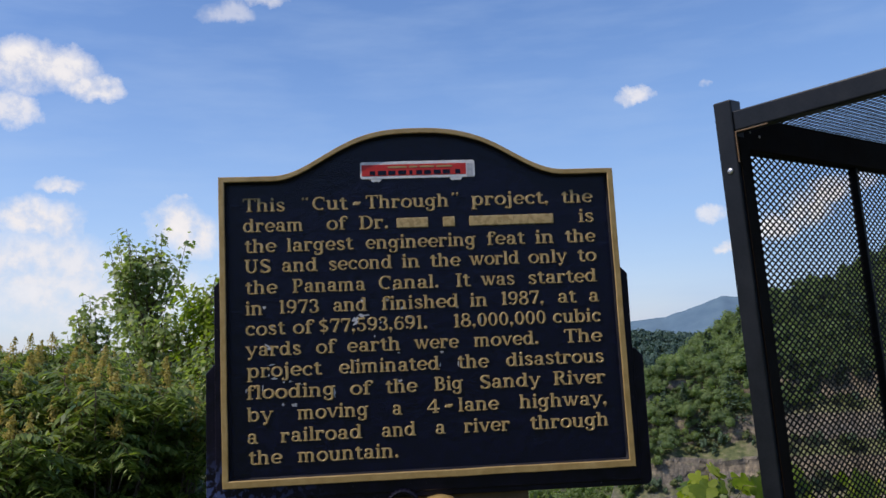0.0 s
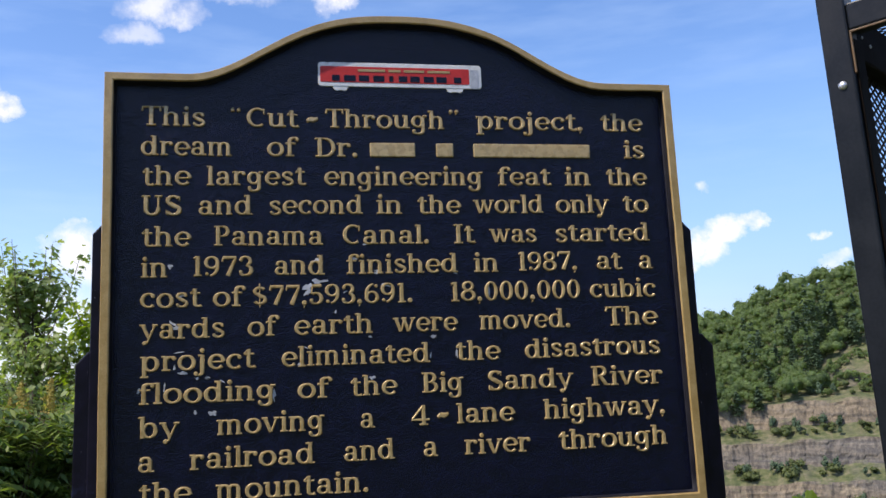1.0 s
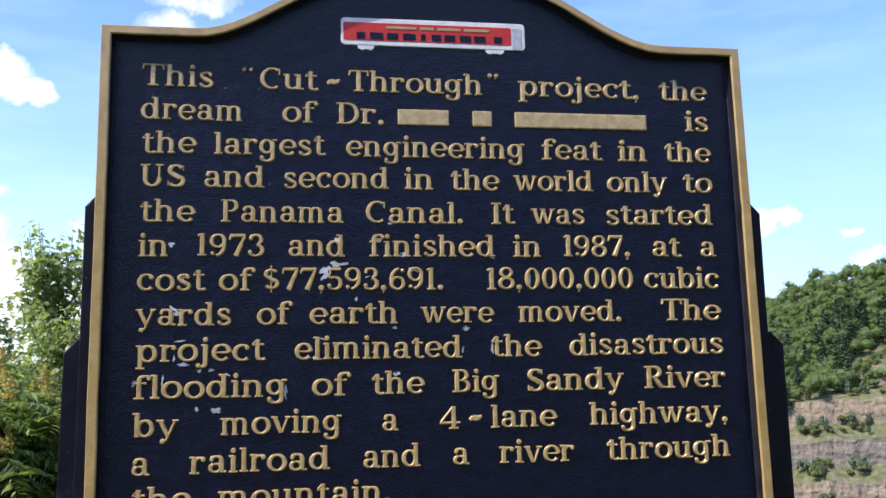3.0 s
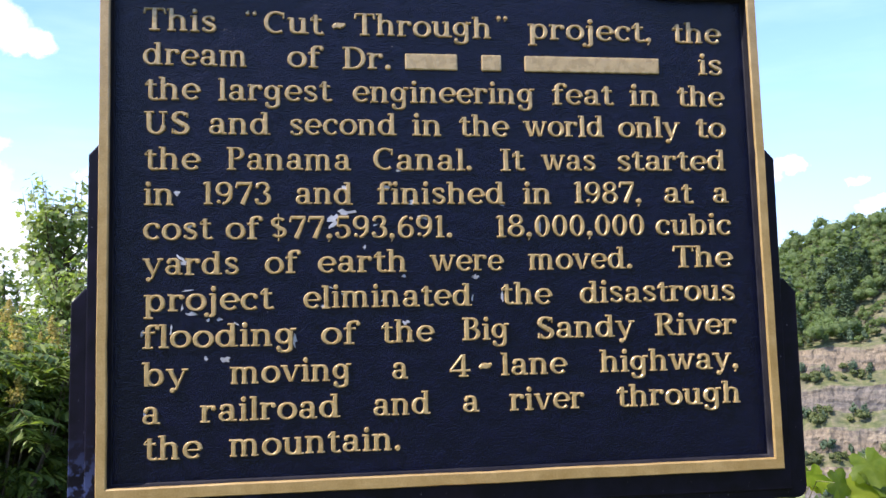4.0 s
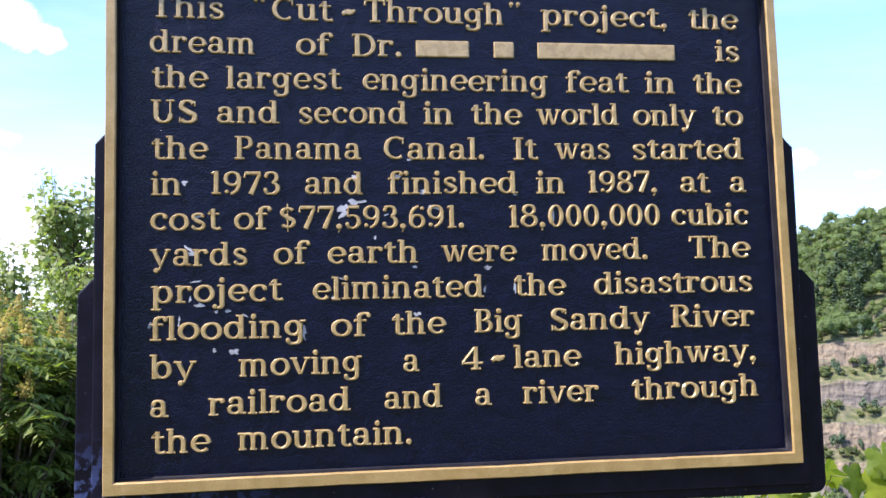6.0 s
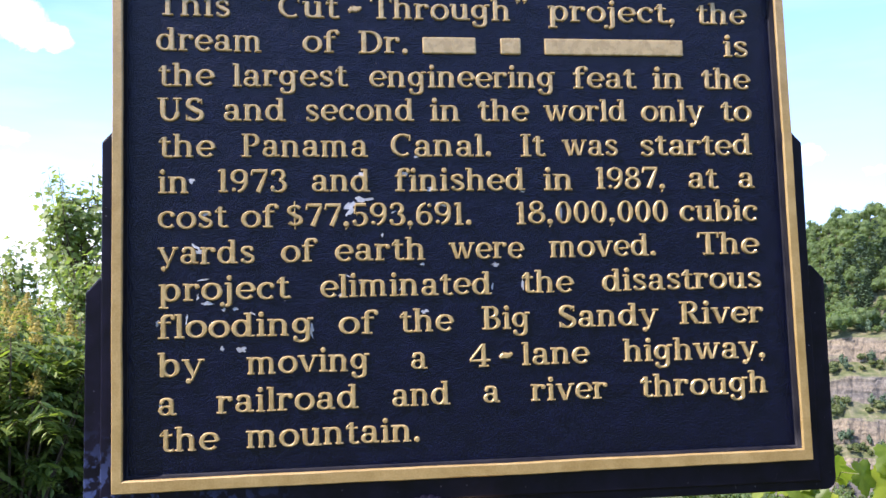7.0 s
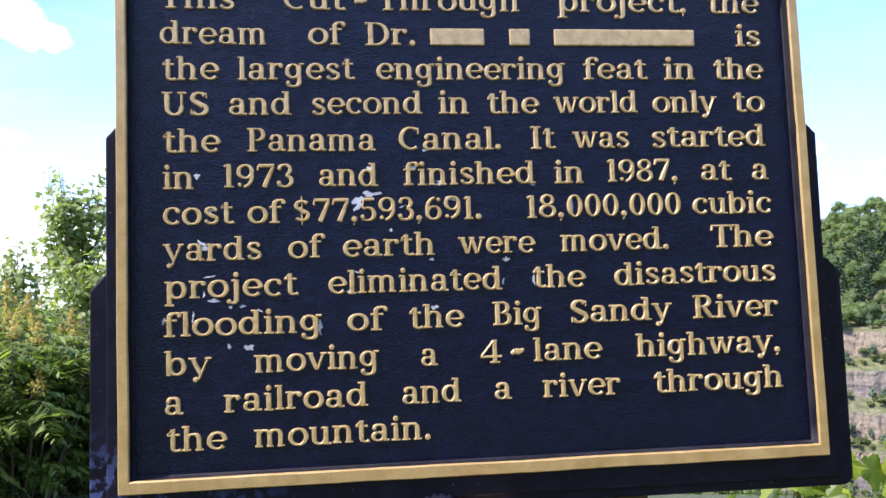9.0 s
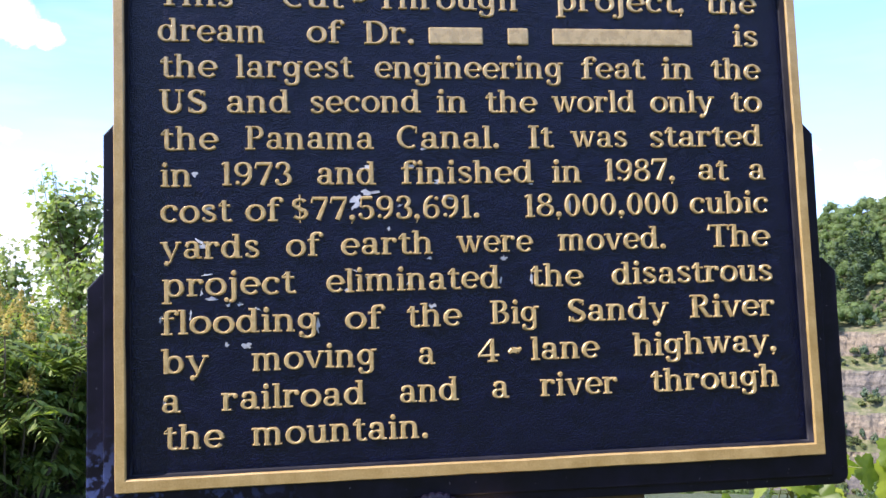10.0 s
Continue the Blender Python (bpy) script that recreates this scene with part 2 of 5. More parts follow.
def mesh_part(name, verts, faces, mat, parent=None, label="", smooth=False):
    me = bpy.data.meshes.new(name)
    verts = np.asarray(verts, dtype=np.float32)
    if isinstance(faces, np.ndarray):
        k, n = faces.shape[1], len(faces)
        me.vertices.add(len(verts))
        me.vertices.foreach_set("co", verts.ravel())
        me.loops.add(n * k)
        me.loops.foreach_set("vertex_index", faces.astype(np.int32).ravel())
        me.polygons.add(n)
        me.polygons.foreach_set("loop_start", np.arange(0, n * k, k, dtype=np.int32))
        me.update(calc_edges=True)
    else:
        me.from_pydata(verts.tolist(), [], faces)
    me.validate()
    me.materials.append(mat)
    if smooth:
        me.polygons.foreach_set("use_smooth", np.ones(len(me.polygons), dtype=bool))
    ob = new(name, me)
    ob.parent = parent
    return tagged(ob, label)


def box(x0, x1, y0, y1, z0, z1, bevel=0.0, seg=2):
    bm = bmesh.new()
    bmesh.ops.create_cube(bm, size=1, matrix=Matrix.LocRotScale(((x0 + x1) / 2, (y0 + y1) / 2, (z0 + z1) / 2), None, (x1 - x0, y1 - y0, z1 - z0)))
    if bevel:
        bmesh.ops.bevel(bm, geom=bm.edges[:], offset=bevel, segments=seg, affect="EDGES", profile=0.5)
    return bm


def slab(outline, y0, y1, bevel=0.002):
    """A plate with that outline (x, z), from its front y0 to its back y1, with eased front edges."""
    bm = bmesh.new()
    front = [bm.verts.new((x, y0, z)) for x, z in outline]
    f = bm.faces.new(front)
    if f.normal.y > 0:
        f.normal_flip()
    got = bmesh.ops.extrude_face_region(bm, geom=[f])
    bmesh.ops.translate(bm, vec=(0, y1 - y0, 0), verts=[v for v in got["geom"] if isinstance(v, bmesh.types.BMVert)])
    bmesh.ops.recalc_face_normals(bm, faces=bm.faces[:])
    if bevel:
        rim = [e for e in bm.edges if abs(e.verts[0].co.y - y0) < 1e-6 and abs(e.verts[1].co.y - y0) < 1e-6]
        bmesh.ops.bevel(bm, geom=rim, offset=bevel, segments=2, affect="EDGES", profile=0.5)
    return bm


def tube(points, radii, sides=8):
    """Vertices and faces of a round, tapering limb along points."""
    verts, faces = [], []
    pts = [Vector(p) for p in points]
    for i, (p, r) in enumerate(zip(pts, radii)):
        d = (pts[min(i + 1, len(pts) - 1)] - pts[max(i - 1, 0)]).normalized()
        a = d.orthogonal().normalized()
        b = d.cross(a)
        for k in range(sides):
            ang = 2 * math.pi * k / sides
            verts.append(p + (a * math.cos(ang) + b * math.sin(ang)) * r)
    for i in range(len(pts) - 1):
        for k in range(sides):
            k2 = (k + 1) % sides
            faces.append((i * sides + k, i * sides + k2, (i + 1) * sides + k2, (i + 1) * sides + k))
    faces.append(tuple(range(sides))[::-1])
    faces.append(tuple((len(pts) - 1) * sides + k for k in range(sides)))
    return verts, faces


def gather(pieces):
    verts, faces = [], []
    for v, f in pieces:
        o = len(verts)
        verts += [tuple(p) for p in v]
        faces += [tuple(i + o for i in q) for q in f]
    return verts, faces


# ---- the marker ----
W_SIGN, X_LEFT, Z_LOW, Z_SHOULDER, RISE = 1.07, 0.0, 1.320, 2.127, 0.1235


def top_edge(x):
    """Height of the marker's upper edge: flat shoulders and a swelling arch."""
    u = abs(x - W_SIGN / 2 - 0.004)
    if u >= 0.395:
        return Z_SHOULDER
    return Z_SHOULDER + RISE * math.cos(math.pi * u / 0.79) ** (0.3 + 3.9 * u)


def sign_outline(side, low, top, n=64):
    x0, x1 = X_LEFT + side, W_SIGN - side
    xs = [x0 + (x1 - x0) * i / n for i in range(n + 1)]
    outline = [(x, top_edge(x) - top) for x in xs]
    m = 26
    zr = [(Z_SHOULDER - top) + ((Z_LOW + low) - (Z_SHOULDER - top)) * i / m for i in range(1, m + 1)]
    outline += [(W_SIGN - side, z) for z in zr]
    outline += [(x1 - (x1 - x0) * i / n, Z_LOW + low) for i in range(1, n + 1)]
    outline += [(x0, z) for z in zr[::-1][1:]]
    return outline


marker = tagged(new("historical_marker"), "dark navy cast-metal historical marker with raised gold lettering on a pole", "historical marker", kind="thing")
marker.empty_display_size = 0.1


def border():
    """The raised gilt rim, slightly uneven where it was painted by hand."""
    rings = [(0.0, 0.0, 0.0, -0.003), (0.0, 0.0, 0.0, -0.0122), (0.0014, 0.0014, 0.0014, -0.0142),
             (0.0142, 0.0168, 0.0124, -0.0142), (0.0158, 0.0186, 0.0140, -0.0126), (0.0162, 0.0192, 0.0144, -0.0104)]
    verts, faces = [], []
    for s, l, t, y in rings:
        loop = sign_outline(s, l, t)
        for x, z in loop:
            w = 0.0008 * noise.noise((x * 9, z * 9, y * 50)) + 0.0004 * noise.noise((x * 45, z * 45, s * 40))
            verts.append((x + w, y + w * 0.5, z + w))
    n = len(loop)
    for r in range(len(rings) - 1):
        for i in range(n):
            j = (i + 1) % n
            faces.append((r * n + i, r * n + j, (r + 1) * n + j, (r + 1) * n + i))
    return mesh_part("border", verts, faces, GOLD, marker, "raised rim painted dull gold")


border()


def fillet():
    """The dusty side of the recess, coved where it meets the background."""
    rings = [(0.0154, 0.0182, 0.0136, -0.0120), (0.0165, 0.0195, 0.0147, -0.0085), (0.0169, 0.0199, 0.0150, -0.0020), (0.0171, 0.0202, 0.0152, 0.0030), (0.0178, 0.0210, 0.0158, 0.0050), (0.0195, 0.0228, 0.0175, 0.0060)]
    verts, faces = [], []
    for s, l, t, y in rings:
        loop = sign_outline(s, l, t)
        verts += [(x, y, z) for x, z in loop]
    n = len(loop)
    for r in range(len(rings) - 1):
        faces += [(r * n + i, r * n + (i + 1) % n, (r + 1) * n + (i + 1) % n, (r + 1) * n + i) for i in range(n)]
    mesh_part("fillet", verts, faces, DUSTY, marker, "dusty dark side of the recess", True)


fillet()
part("panel", slab(sign_outline(0.0125, 0.0155, 0.0105), 0.0058, 0.027, 0), NAVY, marker, "navy enamelled background with a rippled casting")


def backing(name, x0, x1, z_left, z_right, cut, y0, y1, z_low, round_low=False):
    """A plate with clipped upper corners, open behind the recess; z_left and z_right are where the clips begin."""
    pts = [(x0, z_left), (x0 + cut, z_left + cut * 1.1), (0.011, z_left + cut * 1.1), (0.009, 1.331), (1.058, 1.335), (1.049, z_right + cut * 1.1), (x1 - cut, z_right + cut * 1.1), (x1, z_right)]
    if round_low:
        r = 0.018
        pts += [(x1 + 0.002 - r + r * math.cos(a), z_low + r - r * math.sin(a)) for a in [radians(15 * k) for k in range(7)]]
        pts += [(x0 - 0.003 + r - r * math.sin(a), z_low + r - r * math.cos(a)) for a in [radians(15 * k) for k in range(7)]]
    else:
        pts += [(x1 + 0.002, z_low), (x0 - 0.003, z_low)]
    return part(name, slab(pts, y0, y1, 0.0025), BACK, marker, "dark worn backing plate with clipped upper corners")


backing("upper_backing", -0.0145, 1.0810, 1.8375, 1.8295, 0.0150, -0.0055, 0.032, 1.290)
backing("lower_backing", -0.0400, 1.1100, 1.6130, 1.6095, 0.0200, 0.0010, 0.060, 1.275, True)
part("support_bar", box(0.285, 0.785, 0.022, 0.056, 1.247, 1.275, 0.003), TAN, marker, "tan painted support bar below the marker")


def turned(profile, at, sides=40):
    verts, faces = [], []
    for r, z in profile:
        for k in range(sides):
            a = 2 * math.pi * k / sides
            verts.append((at[0] + r * math.cos(a), at[1] + r * math.sin(a), z))
    for i in range(len(profile) - 1):
        for k in range(sides):
            k2 = (k + 1) % sides
            faces.append((i * sides + k, i * sides + k2, (i + 1) * sides + k2, (i + 1) * sides + k))
    faces.append(tuple(range(sides))[::-1])
    faces.append(tuple((len(profile) - 1) * sides + k for k in range(sides)))
    return verts, faces


POLE_AT = (0.541, 0.030)
mesh_part("pole", *turned([(0.034, -0.25), (0.034, 1.235), (0.033, 1.250)], POLE_AT), STEEL, marker, "black painted round pole", True)
mesh_part("collar", *turned([(0.036, 1.200), (0.046, 1.215), (0.050, 1.240), (0.046, 1.260), (0.034, 1.275), (0.014, 1.281)], (0.553, -0.030)), GOLD, marker, "gold painted rounded socket", True)


def knurled_ring():
    """A dark toothed ring beside the socket."""
    verts, faces, m, n = [], [], 72, 8
    for i in range(m):
        a = 2 * math.pi * i / m
        for k in range(n):
            b = 2 * math.pi * k / n
            r = 0.040 + (0.0075 if i % 3 else 0.0050) * math.cos(b)
            verts.append((0.459 + r * math.cos(a), -0.012 + 0.0075 * math.sin(b), 1.252 + r * math.sin(a)))
    for i in range(m):
        for k in range(n):
            i2, k2 = (i + 1) % m, (k + 1) % n
            faces.append((i * n + k, i * n + k2, i2 * n + k2, i2 * n + k))
    mesh_part("knurled_ring", verts, faces, BACK, marker, "dark toothed metal ring")


knurled_ring()

# ---- lettering: each letter is drawn with a broad pen: l line, b bowl, d dot, s serif; the first number is the letter's width ----
LETTERS = {
    "a": ".76|l .53 .06 .53 .5 .19|b .34 .5 .19 .17 -25 150|d .18 .55 .085|b .32 .21 .19 .165 0 360 .17 .09|l .5 .05 .72 .05 .1",
    "b": ".82|l .17 0 .17 1 .19|l .0 .955 .2 .955 .09|b .43 .36 .24 .315 0 360",
    "c": ".70|b .39 .36 .27 .315 48 318|d .57 .56 .095",
    "d": ".84|b .35 .36 .24 .315 0 360|l .61 0 .61 1 .19|l .43 .955 .6 .955 .09|l .6 .045 .8 .045 .09",
    "e": ".72|b .38 .36 .27 .315 0 322|l .14 .36 .66 .36 .085",
    "f": ".56|l .22 0 .22 .82 .19|b .42 .8 .2 .16 50 205|d .55 .87 .09|l .03 .67 .48 .67 .1|s .22 .045 .19",
    "g": ".80|b .33 .39 .22 .275 0 360|l .56 -.06 .56 .62 .18|b .34 -.07 .22 .185 195 382|d .14 -.11 .085|l .54 .675 .76 .675 .1",
    "h": ".82|l .17 0 .17 1 .19|l 0 .955 .2 .955 .09|b .38 .47 .21 .2 -22 165|l .59 0 .59 .48 .19|s .17 .045 .16|s .6 .045 .15",
    "i": ".38|l .19 0 .19 .72 .19|l .02 .675 .2 .675 .09|s .19 .045 .17|d .19 .91 .105",
    "j": ".42|l .23 -.1 .23 .72 .19|l .06 .675 .24 .675 .09|b .06 -.1 .17 .14 265 385|d -.02 -.18 .09|d .23 .91 .105",
    "l": ".38|l .19 0 .19 1 .19|l .02 .955 .2 .955 .09|s .19 .045 .17",
    "m": "1.18|l .17 0 .17 .72 .18|l 0 .675 .2 .675 .09|b .36 .48 .19 .19 -22 165|l .55 0 .55 .5 .18|b .74 .48 .19 .19 -22 165|l .93 0 .93 .5 .18|s .17 .045 .14|s .56 .045 .13|s .95 .045 .14",
    "n": ".82|l .17 0 .17 .72 .19|l 0 .675 .2 .675 .09|b .38 .47 .21 .2 -22 165|l .59 0 .59 .48 .19|s .17 .045 .16|s .6 .045 .15",
    "o": ".76|b .38 .36 .28 .315 0 360",
    "p": ".82|l .17 -.28 .17 .72 .19|l 0 .675 .2 .675 .09|b .43 .36 .24 .315 0 360|s .17 -.245 .17",
    "r": ".62|l .17 0 .17 .72 .19|l 0 .675 .2 .675 .09|b .39 .44 .22 .215 65 160|d .5 .59 .1|s .19 .045 .18",
    "s": ".64|b .32 .545 .18 .135 25 270 .16 .1|b .32 .195 .2 .155 -155 90 .16 .1|l .2 .44 .44 .3 .17|d .48 .58 .075|d .14 .13 .075",
    "t": ".52|l .23 .16 .23 .9 .18|l .02 .67 .46 .67 .1|b .38 .17 .155 .125 155 325 .17 .1|l .04 .7 .22 .88 .06",
    "u": ".82|l .18 .22 .18 .72 .19|l .01 .675 .2 .675 .09|b .38 .23 .2 .185 158 352|l .6 0 .6 .72 .19|l .43 .675 .6 .675 .09|l .6 .045 .8 .045 .09",
    "v": ".76|l .13 .69 .37 .02 .19 .15|l .63 .69 .4 .02 .1|s .12 .675 .14|s .63 .675 .12",
    "w": "1.08|l .13 .69 .34 .02 .18 .15|l .54 .69 .37 .02 .1|l .5 .69 .72 .02 .18 .15|l .95 .69 .75 .02 .1|s .12 .675 .14|s .52 .675 .12|s .95 .675 .12",
    "y": ".78|l .13 .69 .39 .04 .18 .15|l .64 .69 .32 -.16 .1|d .22 -.17 .1|s .12 .675 .14|s .64 .675 .12",
    "B": ".84|l .22 0 .22 1 .2|l .03 .955 .42 .955 .09|l .03 .045 .44 .045 .09|b .4 .745 .22 .21 -90 90|b .42 .285 .27 .24 -90 90|l .2 .525 .44 .525 .08",
    "C": ".86|b .47 .5 .36 .45 52 308|l .74 .96 .74 .66 .09",
    "D": ".92|l .22 0 .22 1 .2|l .03 .955 .42 .955 .09|l .03 .045 .42 .045 .09|b .4 .5 .39 .455 -90 90",
    "I": ".48|l .24 0 .24 1 .2|s .24 .045 .2|s .24 .955 .2",
    "P": ".80|l .22 0 .22 1 .2|s .22 .045 .2|l .03 .955 .42 .955 .09|b .41 .72 .25 .235 -90 90|l .2 .485 .44 .485 .08",
    "R": ".90|l .22 0 .22 1 .2|s .2 .045 .18|l .03 .955 .42 .955 .09|b .41 .735 .24 .22 -90 90|l .2 .51 .44 .51 .08|l .43 .5 .7 .05 .18|l .66 .045 .88 .045 .09",
    "S": ".76|b .38 .735 .22 .215 25 270 .2 .1|b .38 .27 .25 .22 -155 90 .2 .1|l .23 .6 .53 .4 .2|l .63 .96 .63 .72 .08|l .11 .04 .11 .28 .08",
    "T": ".86|l .43 0 .43 1 .2|l .04 .955 .82 .955 .09|l .09 .96 .05 .74 .1|l .77 .96 .81 .74 .1|s .43 .045 .2",
    "U": ".92|l .2 .34 .2 1 .2|s .2 .955 .19|b .45 .34 .25 .29 165 375 .19 .1|l .7 .34 .7 1 .1|s .7 .955 .16",
    "0": ".66|b .33 .5 .21 .45 0 360 .17 .09",
    "1": ".46|l .24 0 .24 1 .19|l .07 .87 .2 .95 .1|s .24 .045 .17",
    "3": ".66|b .31 .745 .2 .205 -75 150 .17 .09|b .31 .28 .24 .235 -150 85 .18 .09|d .14 .8 .08|d .12 .2 .085",
    "4": ".74|l .48 0 .48 .98 .17|l .46 .96 .07 .31 .09|l .04 .28 .7 .28 .1|s .48 .045 .16",
    "5": ".66|l .15 .93 .56 .93 .13|l .16 .94 .13 .52 .08|b .3 .31 .24 .265 -140 125 .18 .09|d .12 .2 .085",
    "6": ".70|b .35 .31 .23 .265 0 360 .17 .09|b .45 .48 .33 .47 95 200 .16 .1|d .54 .86 .08",
    "7": ".68|l .07 .925 .64 .925 .14|l .6 .9 .28 .02 .13 .2|l .1 .94 .06 .72 .09",
    "8": ".68|b .34 .755 .19 .2 0 360 .15 .09|b .34 .275 .24 .235 0 360 .17 .09",
    "9": ".70|b .34 .69 .23 .265 0 360 .17 .09|b .24 .52 .33 .47 -85 20 .16 .1|d .15 .14 .08",
    "$": ".72|b .36 .705 .2 .18 25 270 .17 .1|b .36 .295 .22 .19 -155 90 .17 .1|l .23 .6 .49 .4 .18|l .36 -.1 .36 1.1 .07",
    ".": ".32|d .14 .1 .115", ",": ".32|d .14 .1 .115|l .2 .08 .1 -.15 .1 .04", "-": ".52|l .05 .33 .17 .45 .11 .19|l .15 .45 .29 .40 .19 .19|l .27 .40 .40 .52 .18 .09",
    "(": ".44|d .1 .86 .075|l .09 .9 .14 1 .08 .04|d .29 .86 .075|l .28 .9 .33 1 .08 .04",
    ")": ".44|d .12 .94 .075|l .15 .92 .08 .78 .08 .04|d .31 .94 .075|l .34 .92 .27 .78 .08 .04",
}
FACE, PLATE, EASE = 0.0022, 0.0064, 0.0016
layer = 0


def strand(points, widths, closed=False):
    """A raised pen stroke on the plate, its front edges eased."""
    global layer
    layer = (layer + 1) % 9
    front = FACE - 0.00003 * layer
    n = len(points)
    verts, faces = [], []
    for i, (p, w) in enumerate(zip(points, widths)):
        a = points[(i - 1) % n] if closed or i else points[i]
        b = points[(i + 1) % n] if closed or i < n - 1 else points[i]
        d = Vector((b[0] - a[0], b[1] - a[1])).normalized()
        s = Vector((-d.y, d.x))
        back = [-0.5 * w, -0.5 * w + EASE * 0.35, -0.5 * w + EASE, 0.5 * w - EASE, 0.5 * w - EASE * 0.35, 0.5 * w]
        deep = [PLATE, front + 0.0012, front, front, front + 0.0012, PLATE]
        ends = 0.0 if closed else (EASE * 0.5 if i == 0 else (-EASE * 0.5 if i == n - 1 else 0))
        for k, (off, y) in enumerate(zip(back, deep)):
            e = ends if 0 < k < 5 else 0
            verts.append((p[0] + s.x * off + d.x * e, y, p[1] + s.y * off + d.y * e))
    for i in range(n if closed else n - 1):
        j = (i + 1) % n
        for k in range(5):
            faces.append((i * 6 + k, j * 6 + k, j * 6 + k + 1, i * 6 + k + 1))
    if not closed:
        faces.append(tuple(range(6)))
        faces.append(tuple((n - 1) * 6 + k for k in range(6))[::-1])
    return verts, faces


def disc(x, z, r, n=14):
    verts = [(x + r * c * math.cos(2 * math.pi * k / n), y, z + r * c * math.sin(2 * math.pi * k / n))
             for c, y in ((1, PLATE), (0.93, FACE + 0.0011), (1 - EASE / r if r > 2 * EASE else 0.6, FACE - 0.0011)) for k in range(n)]
    faces = [(i * n + k, i * n + (k + 1) % n, (i + 1) * n + (k + 1) % n, (i + 1) * n + k) for i in range(2) for k in range(n)]
    return verts, faces + [tuple(2 * n + k for k in range(n))]


def letter(ch, x, z, sx, sz):
    sw = (sx + sz) / 2 * 1.06
    pieces = []
    for op in LETTERS[ch].split("|")[1:]:
        kind, *v = op.split()
        v = [float(a) for a in v]
        if kind == "l":
            w0 = v[4] * sw
            w1 = v[5] * sw if len(v) > 5 else w0
            pieces.append(strand([(x + v[0] * sx, z + v[1] * sz), (x + v[2] * sx, z + v[3] * sz)], [w0, w1]))
        elif kind == "s":
            pieces.append(strand([(x + (v[0] - v[2]) * sx, z + v[1] * sz), (x + (v[0] + v[2]) * sx, z + v[1] * sz)], [0.09 * sw] * 2))
        elif kind == "d":
            pieces.append(disc(x + v[0] * sx, z + v[1] * sz, v[2] * sw))
        else:
            cx, cz, rx, rz, a0, a1 = v[:6]
            thick, slim = v[6:8] if len(v) > 6 else (0.19, 0.095)
            closed = abs(a1 - a0) >= 360
            n = max(8, int(abs(a1 - a0) / 15))
            angs = [radians(a0 + (a1 - a0) * i / n) for i in range(n if closed else n + 1)]
            pts = [(x + (cx + rx * math.cos(a)) * sx, z + (cz + rz * math.sin(a)) * sz) for a in angs]
            pieces.append(strand(pts, [(slim + (thick - slim) * abs(math.cos(a)) ** 1.3) * sw for a in angs], closed))
    return pieces


def word(text, x0, x1, z, cap=0.0362):
    total = sum(float(LETTERS[c].split("|")[0]) for c in text)
    sx = (x1 - x0) / (total - 0.06)
    x = x0
    for c in text:
        mesh_part("letter", *gather(letter(c, x, z + random.uniform(-0.0006, 0.0006), sx, cap)), LETTER_GOLD, marker)
        x += float(LETTERS[c].split("|")[0]) * sx


def word_bar(x0, x1, z, high=0.027):
    part("text_bar", box(x0, x1, FACE, PLATE, z, z + high, 0.0022), LETTER_GOLD, marker, "plain raised gold bar")


# baseline height, then each word with its ends along the plate ("(" and ")" are the curly quotes, "=" is a plain bar)
TEXT = [
    (2.0305, "This .062 .174 ( .217 .238 Cut .2465 .339 - .352 .380 Through .389 .612 ) .618 .640 project, .673 .882 the .918 1.001"),
    (1.9760, "dream .062 .222 of .283 .336 Dr. .369 .448 = .470 .555 = .594 .627 = .665 .893 is .961 1.002"),
    (1.9220, "the .065 .148 largest .176 .351 engineering .385 .680 feat .709 .811 in .840 .891 the .922 1.002"),
    (1.8685, "US .064 .133 and .161 .256 second .285 .454 in .479 .527 the .555 .635 world .661 .794 only .819 .923 to .952 1.002"),
    (1.8130, "the .065 .148 Panama .188 .381 Canal. .416 .575 It .620 .659 was .689 .778 started .814 1.000"),
    (1.7590, "in .064 .110 1973 .151 .256 and .293 .383 finished .421 .626 in .656 .703 1987, .739 .854 at .891 .940 a .975 1.002"),
    (1.7055, "cost .063 .166 of .187 .239 $77,593,691. .253 .541 18,000,000 .609 .856 cubic .875 1.004"),
    (1.6520, "yards .064 .207 of .246 .297 earth .327 .467 were .504 .620 moved. .662 .834 The .902 1.003"),
    (1.5970, "project .065 .258 eliminated .304 .568 the .616 .697 disastrous .744 1.005"),
    (1.5415, "flooding .062 .293 of .331 .387 the .424 .506 Big .551 .627 Sandy .671 .832 River .867 1.005"),
    (1.4855, "by .063 .130 moving .193 .377 a .439 .465 4 .529 .563 - .575 .602 lane .612 .718 highway, .774 1.006"),
    (1.4295, "a .062 .090 railroad .148 .359 and .409 .499 a .549 .576 river .625 .745 through .799 1.007"),
    (1.3765, "the .065 .150 mountain. .191 .452"),
]
for base, row in TEXT:
    cells = row.split()
    for text, a, b in zip(cells[::3], cells[1::3], cells[2::3]):
        if text == "=":
            word_bar(float(a), float(b), base)
        else:
            word(text, float(a), float(b), base)


def rounded(x0, x1, z0, z1, r, n=5):
    corners = ((x1 - r, z1 - r, 0), (x0 + r, z1 - r, 90), (x0 + r, z0 + r, 180), (x1 - r, z0 + r, 270))
    return [(cx + r * math.cos(radians(a + 90 * k / n)), cz + r * math.sin(radians(a + 90 * k / n))) for cx, cz, a in corners for k in range(n + 1)]


